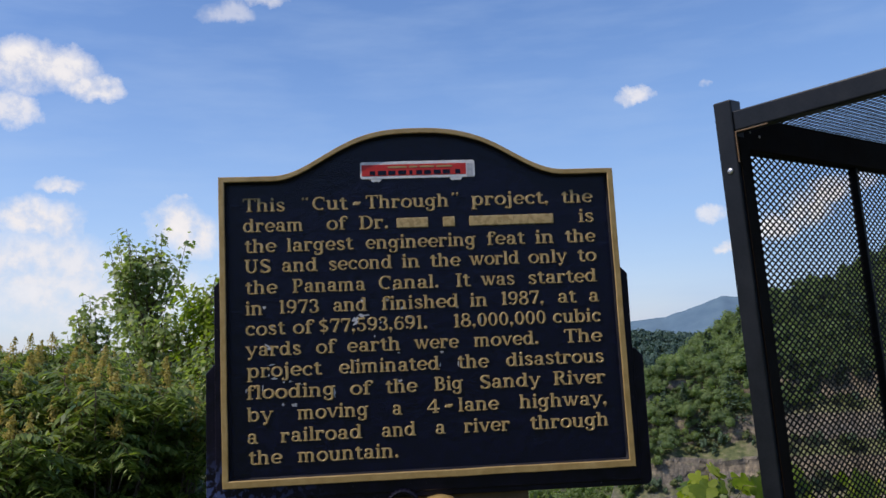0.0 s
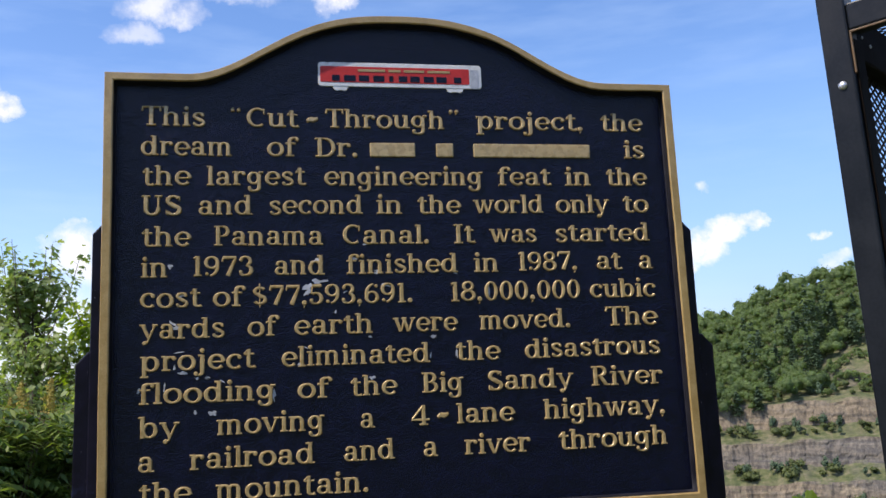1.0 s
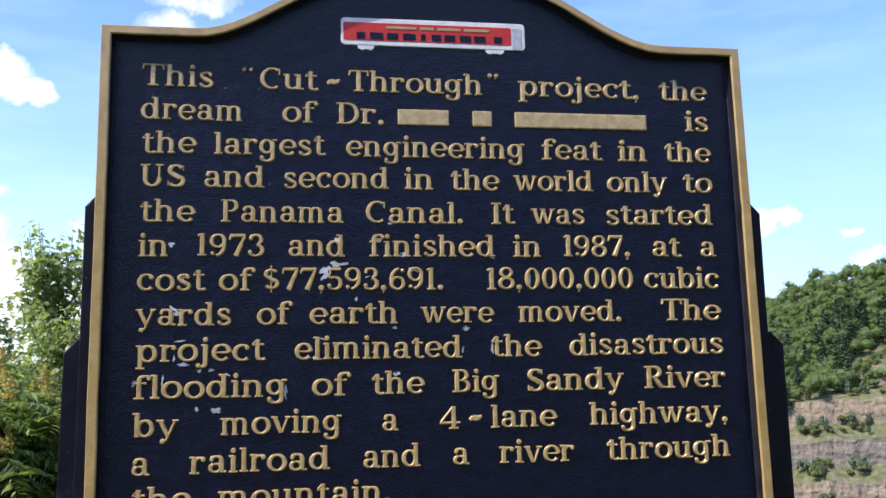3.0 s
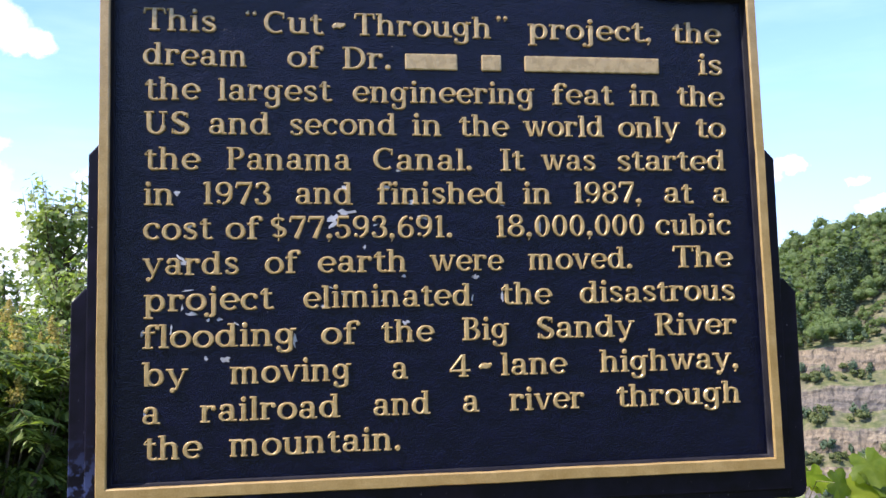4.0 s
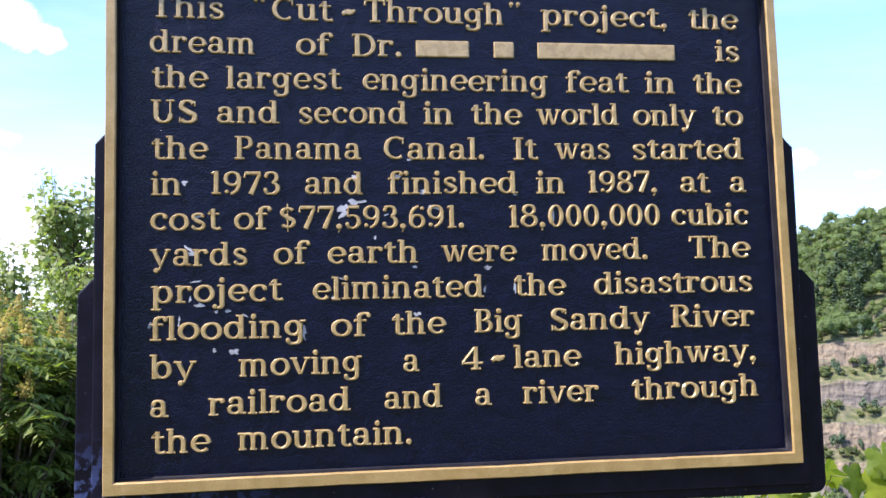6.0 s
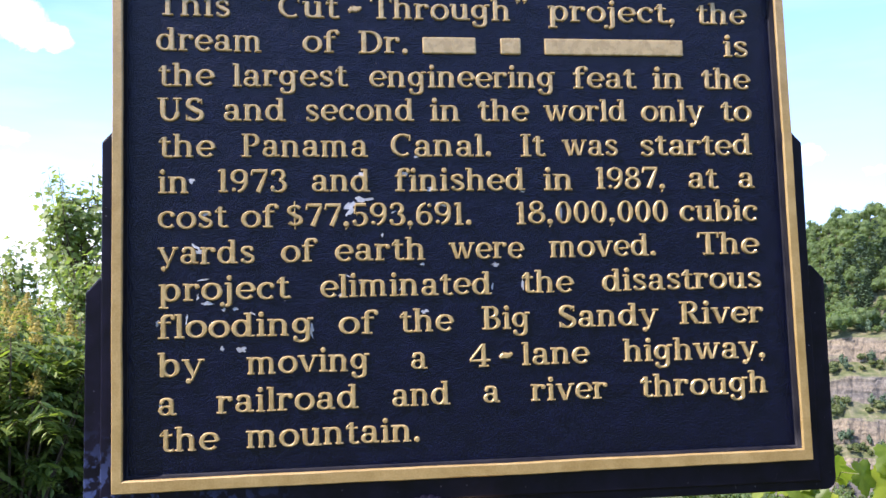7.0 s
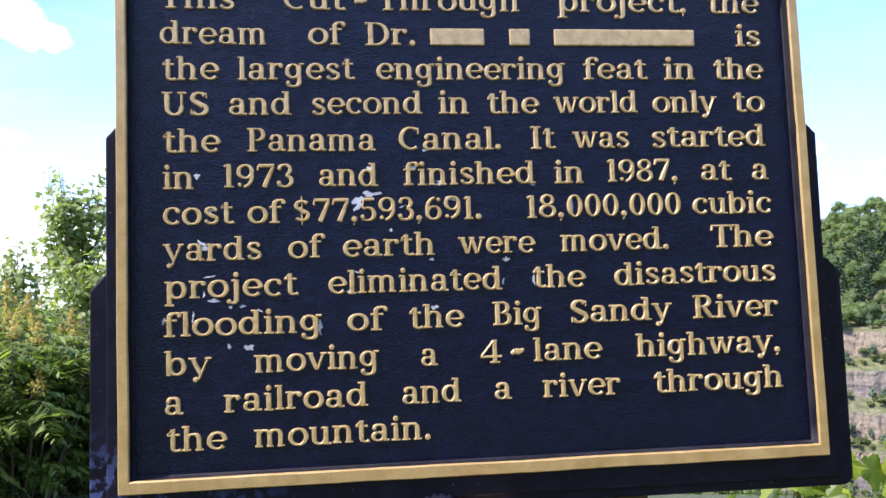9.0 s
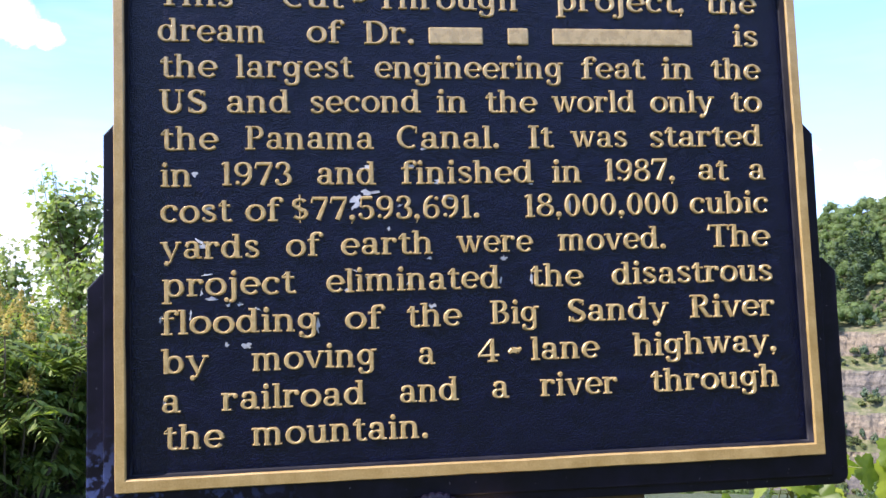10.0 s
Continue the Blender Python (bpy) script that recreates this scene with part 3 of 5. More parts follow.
def railcar_emblem():
    """A small raised railcar in white and red above the text, its lettering as plain bars."""
    body = part("emblem_body", slab(rounded(0.379, 0.690, 2.1100, 2.1570, 0.007), 0.0030, 0.0078, 0.0012), WHITE, marker, "white railcar emblem in low relief")
    for x0, x1 in ((0.405, 0.436), (0.620, 0.655)):
        pts = [(x1, 2.111), (x0, 2.111), (x0 + 0.003, 2.1045), (x0 + 0.009, 2.1015), (x0 + 0.013, 2.1030), (x1 - 0.012, 2.1030), (x1 - 0.008, 2.1015), (x1 - 0.003, 2.1045)]
        part("bogie", slab(pts, 0.0036, 0.0078, 0.0008), WHITE, body)
    part("red_band", slab(rounded(0.3830, 0.666, 2.1180, 2.1490, 0.003), 0.0024, 0.005, 0.0005), RED, body, "glossy red band")
    for x0, x1 in ((0.405, 0.419), (0.427, 0.449), (0.455, 0.474), (0.482, 0.503), (0.512, 0.520), (0.530, 0.546), (0.552, 0.570), (0.578, 0.597), (0.602, 0.622), (0.636, 0.650)):
        part("emblem_window", slab(rounded(x0, x1, 2.1205, 2.1320, 0.001, 2), 0.0019, 0.005, 0.0003), NAVY, body)
    part("emblem_door", slab(rounded(0.6675, 0.684, 2.1100, 2.1480, 0.002), 0.0023, 0.005, 0.0006), BARE, body, "pale grey end door")
    for x0, x1 in ((0.452, 0.503), (0.509, 0.532), (0.538, 0.577), (0.583, 0.626)):
        part("text_bar", box(x0, x1, 0.0017, 0.004, 2.1390, 2.1440, 0.0004), GOLD, body)


railcar_emblem()


def flake(x, z, wide, high, seed, turn=0.0):
    """A torn patch where the paint has come away to bare metal."""
    rnd = random.Random(seed)
    n = 13
    pts = []
    for k in range(n):
        a = 2 * math.pi * k / n
        r = rnd.uniform(0.22, 1.05)
        px, pz = r * wide * 0.5 * math.cos(a), r * high * 0.5 * math.sin(a)
        pts.append((x + px * math.cos(turn) - pz * math.sin(turn), z + px * math.sin(turn) + pz * math.cos(turn)))
    part("peeled_patch", slab(pts, 0.0050 - 0.0001 * (seed % 5), 0.0064, 0), BARE, marker, "peeled patch of bare metal")


for i, (x, z, w, h) in enumerate([(0.114, 1.778, 0.0120, 0.0120), (0.352, 1.735, 0.0230, 0.0270), (0.372, 1.747, 0.0340, 0.0130), (0.370, 1.785, 0.0290, 0.0110), (0.439, 1.787, 0.0190, 0.0130), (0.478, 1.762, 0.0190, 0.0090)]):
    flake(x, z, w, h, 0 + i)
for i, (x, z, w, h) in enumerate([(0.493, 1.738, 0.0230, 0.0090), (0.135, 1.727, 0.0190, 0.0110), (0.124, 1.671, 0.0220, 0.0110), (0.136, 1.619, 0.0220, 0.0070), (0.135, 1.593, 0.0200, 0.0080), (0.178, 1.584, 0.0100, 0.0070)]):
    flake(x, z, w, h, 10 + i)
for i, (x, z, w, h) in enumerate([(0.290, 1.548, 0.0100, 0.0280), (0.187, 1.522, 0.0200, 0.0160), (0.158, 1.525, 0.0060, 0.0090), (0.462, 1.572, 0.0160, 0.0120), (0.575, 1.643, 0.0160, 0.0090), (0.067, 1.439, 0.0060, 0.0250)]):
    flake(x, z, w, h, 20 + i)
for i, (x, z, w, h) in enumerate([(0.618, 1.614, 0.0060, 0.0240), (0.401, 1.692, 0.0090, 0.0090), (0.462, 1.646, 0.0120, 0.0050), (0.681, 1.723, 0.0090, 0.0240), (0.335, 1.600, 0.0080, 0.0070), (0.457, 1.813, 0.0120, 0.0050)]):
    flake(x, z, w, h, 30 + i)
for i, (x, z, w, h) in enumerate([(0.070, 1.563, 0.0080, 0.0210), (0.249, 1.334, 0.0120, 0.0050), (0.623, 1.757, 0.0110, 0.0050), (1.104, 1.350, 0.0090, 0.0130), (0.979, 1.309, 0.0110, 0.0050)]):
    flake(x, z, w, h, 40 + i)
# thin slivers along the letters' edges
for i, (x, z, w, h, turn) in enumerate([(0.122, 1.676, 0.024, 0.0065, -40), (0.136, 1.592, 0.024, 0.005, 4), (0.122, 1.602, 0.014, 0.004, 80), (0.160, 1.583, 0.013, 0.006, 10), (0.106, 1.571, 0.022, 0.004, 82), (0.157, 1.526, 0.011, 0.006, 70),
                                        (0.204, 1.576, 0.014, 0.004, -30), (0.131, 1.628, 0.022, 0.004, 4), (0.063, 1.564, 0.014, 0.007, 60)]):
    flake(x, z, w, h, 60 + i, radians(turn))
for i, (x, z, w, h, turn) in enumerate([(0.419, 1.727, 0.012, 0.004, 20), (0.348, 1.629, 0.014, 0.003, -15), (0.366, 1.618, 0.012, 0.003, -60), (0.427, 1.608, 0.012, 0.003, 50), (0.352, 1.729, 0.022, 0.012, 60), (0.570, 1.610, 0.016, 0.004, 80), (0.199, 1.662, 0.018, 0.004, 0)]):
    flake(x, z, w, h, 70 + i, radians(turn))


def out_of_square():
    """The casting is not quite true: the corners of its rim and the lines of its text lean a little."""
    for ob in marker.children_recursive:
        kind = ob.name.split(".")[0]
        if kind in ("pole", "collar", "knurled_ring", "upper_backing", "lower_backing"):
            continue
        for v in ob.data.vertices:
            x, z = v.co.x, v.co.z
            if kind in ("border", "fillet", "panel"):
                u, f = x / W_SIGN, (Z_SHOULDER - z) / (Z_SHOULDER - Z_LOW)
                left, right = 0.0020 - 0.0010 * f, 1.0575 + 0.0105 * f
                v.co.x = left + (right - left) * u
                v.co.z = z + (0.0005 - 0.0005 * f) * (1 - u) + (-0.0105 + 0.0150 * f) * u
                continue
            a, f = x / W_SIGN - 0.5, (2.124 - z) / 0.804
            v.co.z = z + a * (-0.0105 + 0.0145 * f)
            if kind not in ("letter", "text_bar", "peeled_patch"):
                v.co.x = x + a * (-0.006 + 0.0155 * f) - 0.0022 * (1 - f)


out_of_square()

# ---- the mesh cage ----
CU, CV = Vector((0.62, -0.785, 0)).normalized(), Vector((0.785, 0.62, 0)).normalized()
cage = tagged(new("mesh_cage"), "black steel cage of square tubes and expanded metal mesh, leaning slightly", "cage", kind="thing")
cage.empty_display_size = 0.1
PIVOT = Vector((1.334, -0.146, 2.25))
turn = Matrix.Identity(4)
turn.col[0][:3], turn.col[1][:3] = CV, -CU
cage.matrix_world = Matrix.Translation(PIVOT) @ pose(0, 0, 0, 0, -2.6, 0) @ turn
LONG, DEEP, MID, TOPZ = 1.62, 1.30, 0.69, -0.032   # along the mesh wall, towards the open side; heights count down from the post's top


def bar(name, x0, x1, y0, y1, z0, z1, label="", mat=STEEL, bevel=0.004):
    return part(name, box(x0, x1, y0, y1, z0, z1, bevel), mat, cage, label)


for px, py in ((0, 0), (LONG, 0), (0, -DEEP), (LONG, -DEEP)):
    bar("corner_post", px - 0.025, px + 0.025, py - 0.025, py + 0.025, -2.33, 0.0, "square black steel tube post")
bar("mid_post", MID - 0.011, MID + 0.011, -0.012, 0.012, -2.31, -0.125, "", MESH_BLACK)
bar("top_rail", -0.022, 0.022, -DEEP + 0.025, -0.025, TOPZ - 0.052, TOPZ)
bar("top_rail", LONG - 0.022, LONG + 0.022, -DEEP + 0.025, -0.025, TOPZ - 0.052, TOPZ)
# beams take the darkened paint, as their inner sides lie in shade
bar("top_beam", 0.025, LONG - 0.025, -0.024, 0.024, -0.128, TOPZ - 0.004, "beam coloured brown-black for its shaded inner face", SHADE_STEEL)
bar("top_beam", 0.025, LONG - 0.025, -DEEP - 0.024, -DEEP + 0.024, -0.11, TOPZ - 0.004, "", SHADE_STEEL)
bar("bottom_rail", 0.025, LONG - 0.025, -0.02, 0.02, -2.26, -2.21)
# no cage member: a dark sheet added where the post's side is shaded
bar("inner_angle", -0.014, 0.034, -0.0295, -0.0255, -2.30, -0.098, "added dark strip for the post's shaded side", SHADE_STEEL, 0.001)
bar("angle_flange", -0.023, -0.019, -0.115, -0.0255, -0.0885, -0.0845, "thin rusty flange edge", TAN, 0.001)
bar("angle_flange", -0.023, -0.019, -0.0295, -0.0255, -0.165, -0.0885, "thin rusty flange edge", TAN, 0.001)


def dome_bolt(x, y, z, axis, r=0.0085):
    bm = bmesh.new()
    bmesh.ops.create_uvsphere(bm, u_segments=16, v_segments=8, radius=r)
    bmesh.ops.scale(bm, vec=(1, 1, 0.6), verts=bm.verts[:])
    m = Vector(axis).to_track_quat("Z", "Y").to_matrix().to_4x4()
    bmesh.ops.transform(bm, matrix=Matrix.Translation((x, y, z)) @ m, verts=bm.verts[:])
    part("bolt", bm, ZINC, cage, "zinc-plated dome bolt", True)


dome_bolt(-0.0255, -0.002, -0.183, (-1, 0, 0))
dome_bolt(0.10, -0.0245, -0.088, (0, -1, 0), 0.004)
dome_bolt(0.055, -0.0245, -0.080, (0, -1, 0), 0.003)


def diamond_mesh(name, a0, a1, b0, b1, place, step=0.0190, wide=0.0042, thick=0.0022, slope=0.58):
    """Two crossing families of slanted strands, clipped to a rectangle; place maps (a, b, depth) into the cage."""
    verts, faces = [], []
    for k, lift in ((slope, 0.0), (-slope, thick * 0.9)):
        ends = [b - k * a for a in (a0, a1) for b in (b0, b1)]
        lo, hi = min(ends), max(ends)
        for i in range(int((hi - lo) / step)):
            c = lo + step * (i + 0.5)
            cuts = sorted(((b0 - c) / k, (b1 - c) / k))
            s, e = max(a0, cuts[0]), min(a1, cuts[1])
            if e - s < step * 0.4:
                continue
            o = len(verts)
            h = wide * 0.5 / math.hypot(1, k)
            for a in (s, e):
                for du, dd in ((-1, 0), (1, 0), (1, thick), (-1, thick)):
                    verts.append(place(a - du * h * k, c + k * a + du * h, lift + dd))
            faces += [(o + q, o + (q + 1) % 4, o + 4 + (q + 1) % 4, o + 4 + q) for q in range(4)]
    return mesh_part(name, verts, faces, MESH_BLACK, cage, "black expanded metal mesh")


diamond_mesh("mesh_wall", 0.024, LONG - 0.025, -2.215, -0.126, lambda a, b, d: (a, 0.004 + d, b))
diamond_mesh("mesh_roof", -DEEP, 0.0, 0.0, LONG, lambda a, b, d: (b, a, TOPZ - 0.006 + d), 0.0230, 0.0050, 0.0012)


# ---- land ----
def smooth(a, b, x):
    u = min(1.0, max(0.0, (x - a) / (b - a)))
    return u * u * (3 - 2 * u)


def table(x, *pairs):
    xs, ys = zip(*pairs)
    return float(np.interp(x, xs, ys))


HOME = Vector((0.4, -1.4, 1.6))


def land_z(x, y):
    dx, dy = x - HOME.x, y - HOME.y
    r, az = math.hypot(dx, dy), math.degrees(math.atan2(dx, dy))
    front = smooth(105, 75, abs(az))
    edge = table(az, (-60, 26), (-12, 20), (-4, 5), (20, 4.0), (60, 6), (100, 20))
    z = -46 * front * smooth(edge, edge + 85, r)
    # unseen rise behind the viewpoint, added to darken what the marker reflects
    z += 19 * (1 - front) * smooth(14, 75, r) * smooth(80, 130, abs(az))
    if front > 0:
        ridge = table(az, (-90, 0.4), (-20, 0.7), (0, 0.4), (12.5, 0.2), (15, 0.05), (17, -0.15), (20, -0.5), (30, 0), (90, 0))
        z += front * (46 + 1.6 + 720 * math.tan(radians(ridge))) * smooth(470, 720, r) * (1 - 0.75 * smooth(760, 1200, r))
    return z + 0.25 * noise.noise((x * 0.15, y * 0.15, 0)) * smooth(3, 12, r) + 0.03 * noise.noise((x * 1.3, y * 1.3, 3))


def ground_material():
    m, t, b, at = material("meadow_ground", 0.95)
    n1, n2, n3 = noise_node(t, at, 0.25, 5), noise_node(t, at, 4.0, 6), noise_node(t, at, 60.0, 3)
    f = math_node(t, "MULTIPLY_ADD", n2.outputs["Fac"], 0.5, math_node(t, "MULTIPLY", n1.outputs["Fac"], 0.5))
    c = ramp_node(t, f, [(0.3, (0.035, 0.060, 0.018)), (0.5, (0.075, 0.095, 0.034)), (0.7, (0.15, 0.14, 0.075))])
    links(t, (mix_node(t, 0.35, c, n3.outputs["Color"], "MULTIPLY"), b.inputs["Base Color"]))
    bump(t, b, n3.outputs["Fac"], 0.6, 0.03)
    return m


def rock_material():
    """Cut sandstone and shale in level beds, with rusty stains, turning to scrubby soil on the benches."""
    m, t, b, at = material("bedded_rock", 0.92)
    geo = t.nodes.new("ShaderNodeNewGeometry")
    sep = t.nodes.new("ShaderNodeSeparateXYZ")
    links(t, (geo.outputs["True Normal"], sep.inputs[0]))
    beds = vec_node(t, "MULTIPLY", at, (0.05, 0.05, 0.34))
    drips = vec_node(t, "MULTIPLY", at, (0.9, 0.9, 0.14))
    n1, n2, n3, n4 = noise_node(t, beds, 1.0, 6, 0.6), noise_node(t, drips, 1.0, 5, 0.6), noise_node(t, at, 0.6, 6), noise_node(t, at, 0.12, 4)
    c1 = ramp_node(t, n1.outputs["Fac"], [(0.3, (0.105, 0.098, 0.090)), (0.47, (0.20, 0.178, 0.146)), (0.56, (0.145, 0.136, 0.126)), (0.7, (0.29, 0.258, 0.20))])
    c2 = ramp_node(t, n2.outputs["Fac"], [(0.36, (0.40, 0.39, 0.40)), (0.50, (0.85, 0.82, 0.78)), (0.64, (1.12, 1.08, 1.0))])
    strata = noise_node(t, vec_node(t, "MULTIPLY", at, (0.012, 0.012, 0.085)), 1.0, 3)   # thick beds of tan sandstone and blue-grey shale
    tint = ramp_node(t, strata.outputs["Fac"], [(0.40, (0.80, 0.84, 0.92)), (0.58, (1.22, 1.14, 1.0))])
    chips = noise_node(t, vec_node(t, "MULTIPLY", at, (1.0, 1.0, 0.6)), 2.2, 5, 0.7)
    rough_face = ramp_node(t, chips.outputs["Fac"], [(0.34, (0.55, 0.54, 0.54)), (0.50, (0.98, 0.97, 0.95)), (0.66, (1.22, 1.20, 1.15))])
    c2 = mix_node(t, 1.0, c2, rough_face, "MULTIPLY")
    rock = mix_node(t, 1.0, mix_node(t, 0.8, c1, c2, "MULTIPLY"), tint, "MULTIPLY")
    soil = ramp_node(t, n3.outputs["Fac"], [(0.35, (0.055, 0.075, 0.025)), (0.55, (0.115, 0.125, 0.05)), (0.72, (0.21, 0.185, 0.115))])
    flat = math_node(t, "MULTIPLY_ADD", sep.outputs["Z"], 3.2, math_node(t, "MULTIPLY_ADD", n4.outputs["Fac"], 3.0, -3.5), clamp=True)
    links(t, (mix_node(t, flat, rock, soil), b.inputs["Base Color"]))
    bump(t, b, math_node(t, "ADD", n1.outputs["Fac"], n3.outputs["Fac"]), 0.9, 0.5)
    return m


GROUND, ROCK = ground_material(), rock_material()


def build_ground():
    radii = [0.0] + [0.6 * 1.13 ** i for i in range(76)]
    azs = list(np.arange(-180, -60, 6)) + list(np.arange(-60, 60, 2)) + list(np.arange(60, 180, 6))
    verts, faces = [], []
    for r in radii:
        for a in azs:
            x, y = HOME.x + r * math.sin(radians(a)), HOME.y + r * math.cos(radians(a))
            verts.append((x, y, land_z(x, y)))
    n = len(azs)
    for i in range(len(radii) - 1):
        for k in range(n):
            k2 = (k + 1) % n
            faces.append((i * n + k, i * n + k2, (i + 1) * n + k2, (i + 1) * n + k))
    tagged(mesh_part("ground", verts, faces, GROUND, None, "grassy overlook falling away into a deep valley", True), category="ground", kind="structure")


build_ground()


def ridge_el(az):
    return table(az, (12, -12), (13.8, -7), (15.3, -4.0), (17.3, -2.1), (19.1, -0.6), (20.2, 0.3), (22.7, 1.7), (24.8, 2.5), (26.1, 2.6), (27.3, 3.1), (28.1, 3.5), (29, 3.9), (30.4, 4.6), (31.2, 4.1), (31.9, 4.7), (33.4, 5.2), (34.6, 5.6), (36, 6.0), (40, 6.3), (60, 5.5), (75, 2))


# distance and elevation of the cut hillside's rock steps, from its foot to the edge of the wood
STEPS = [(230, -12.8), (236, -10.5), (238.5, -9.2), (244, -8.4), (246.5, -6.95), (253, -6.0), (256, -4.52), (263, -3.7), (266, -2.23), (276, -1.6)]


def hill_point(az, s):
    """A point of the hillside: s from 0 at the foot over the rock steps (1) to the ridge (2) and its far side (3)."""
    top = ridge_el(az)
    wob = 3.0 * noise.noise((az * 0.35, 0, 5)) + 1.2 * noise.noise((az * 1.7, 0, 9))
    if s <= 1:
        k = s * (len(STEPS) - 1)
        i = min(int(k), len(STEPS) - 2)
        f = k - i
        r = STEPS[i][0] + (STEPS[i + 1][0] - STEPS[i][0]) * f
        el = STEPS[i][1] + (STEPS[i + 1][1] - STEPS[i][1]) * f
        el += 0.22 * noise.noise((az * 0.5, i * 0.1, 2)) + 0.03 * (az - 31)
        cut = 1 if i in (1, 3, 5, 7) else 0.25
        z0 = r * math.tan(radians(el))
        r += wob * 0.7 + cut * (0.9 * noise.noise((az * 1.1, z0 * 0.06, 1)) + 0.22 * noise.noise((az * 6, z0 * 0.15, 4)) + 0.30 * math.floor(2.0 * noise.noise((az * 0.4, z0 * 0.42, 8))))
    elif s <= 2:
        f = s - 1
        r = 276 + wob + 66 * f
        low = -1.6 + 0.03 * (az - 31)
        el = low + (top - low) * (f ** 0.85)
        el += 0.25 * noise.noise((az * 0.4, f * 3, 7))
    else:
        f = s - 2
        r, el = 342 + wob + 120 * f, top - 9 * f
    el = min(el, top + 0.3)
    return Vector((HOME.x + r * math.sin(radians(az)), HOME.y + r * math.cos(radians(az)), HOME.z + r * math.tan(radians(el))))


def build_hillside():
    azs = list(np.arange(10.5, 42, 0.11)) + list(np.arange(42, 78, 0.6))
    ss = list(np.linspace(0, 1, 82)) + list(np.linspace(1, 2, 26))[1:] + [2.3, 2.6, 3]
    verts = [tuple(hill_point(a, s)) for s in ss for a in azs]
    n = len(azs)
    faces = [(i * n + k, i * n + k + 1, (i + 1) * n + k + 1, (i + 1) * n + k) for i in range(len(ss) - 1) for k in range(n - 1)]
    tagged(mesh_part("hillside", verts, faces, ROCK, None, "steep hillside cut into stepped grey-brown rock benches"), category="hillside", kind="structure")


build_hillside()


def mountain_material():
    m, t, b, at = material("haze_tinted_mountain", 1.0)
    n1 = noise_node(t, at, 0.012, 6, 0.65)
    # distance haze is painted in as a pale blue base colour
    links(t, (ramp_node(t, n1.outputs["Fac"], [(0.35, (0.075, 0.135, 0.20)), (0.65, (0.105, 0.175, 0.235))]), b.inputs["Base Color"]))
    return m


def build_mountain():
    """The far ridge that closes the valley."""
    azs = np.arange(-40, 60, 0.25)
    verts, faces = [], []
    for a in azs:
        top = table(a, (-40, 0.2), (0, 0.5), (10, 0.9), (14.7, 1.2), (16.8, 1.4), (18.4, 1.85), (20.3, 2.5), (21.3, 2.4), (22.5, 2.2), (24, 1.7), (27, 1.2), (60, 0.4))
        top += 0.05 * noise.noise((a * 1.7, 0, 1)) + 0.03 * noise.noise((a * 7, 0, 2))
        for k in range(9):
            f = k / 8
            r = 2300 + 500 * f + 30 * noise.noise((a * 0.8, f * 4, 3))
            el = -2.2 + (top + 2.2) * f ** 0.9
            verts.append((HOME.x + r * math.sin(radians(a)), HOME.y + r * math.cos(radians(a)), HOME.z + r * math.tan(radians(el))))
    for i in range(len(azs) - 1):
        for k in range(8):
            faces.append((i * 9 + k, (i + 1) * 9 + k, (i + 1) * 9 + k + 1, i * 9 + k + 1))
    tagged(mesh_part("backdrop_mountain", verts, faces, mountain_material(), None, "wooded mountain ridge in the distance, coloured with blue haze", True), category="mountain", kind="structure")


build_mountain()


# ---- foliage ----
def unit(v):
    return v / np.maximum(np.linalg.norm(v, axis=-1, keepdims=True), 1e-9)


def blades(pos, nrm, tan, size, outline, curl=0.0):
    """One flat-ish leaf per position: outline is k points (along, across), in leaf lengths."""
    o = np.asarray(outline, dtype=float)
    k, n = len(o), len(pos)
    nrm = unit(nrm)
    tan = unit(tan - nrm * np.sum(tan * nrm, axis=1, keepdims=True))
    bit = np.cross(nrm, tan)
    size = np.broadcast_to(np.asarray(size, dtype=float), (n,))[:, None, None]
    along, across = o[None, :, 0:1], o[None, :, 1:2]
    bend = -curl * (along ** 2) + curl * 0.7 * np.abs(across)
    v = pos[:, None, :] + size * (tan[:, None, :] * along + bit[:, None, :] * across + nrm[:, None, :] * bend)
    return v.reshape(-1, 3), np.arange(n * k).reshape(n, k)


CLUMP = [(-0.5, 0.0), (-0.1, 0.42), (0.5, 0.12), (0.2, -0.40)]
LEAFLET = [(0.0, 0.0), (0.35, 0.17), (1.0, 0.0), (0.35, -0.17)]
MAPLE = [(0.0, 0.04), (0.1, 0.30), (0.32, 0.55), (0.42, 0.22), (0.78, 0.38), (0.72, 0.12), (1.0, 0.0), (0.72, -0.12), (0.78, -0.38), (0.42, -0.22), (0.32, -0.55), (0.1, -0.30)]
OVAL = [(0.0, 0.0), (0.2, 0.24), (0.55, 0.30), (1.0, 0.0), (0.55, -0.30), (0.2, -0.24)]


def cube_ball():
    """Corners, four by four, of the 24 faces of a cube rounded into a ball."""
    quads = []
    for axis in range(3):
        for sign in (-1, 1):
            for i in (-1, 0):
                for k in (-1, 0):
                    quad = [np.roll((sign, i + u, k + w), axis) for u, w in ((0, 0), (1, 0), (1, 1), (0, 1))]
                    quads.append(unit(np.array(quad, float)))
    return np.concatenate(quads)


BALL = cube_ball()


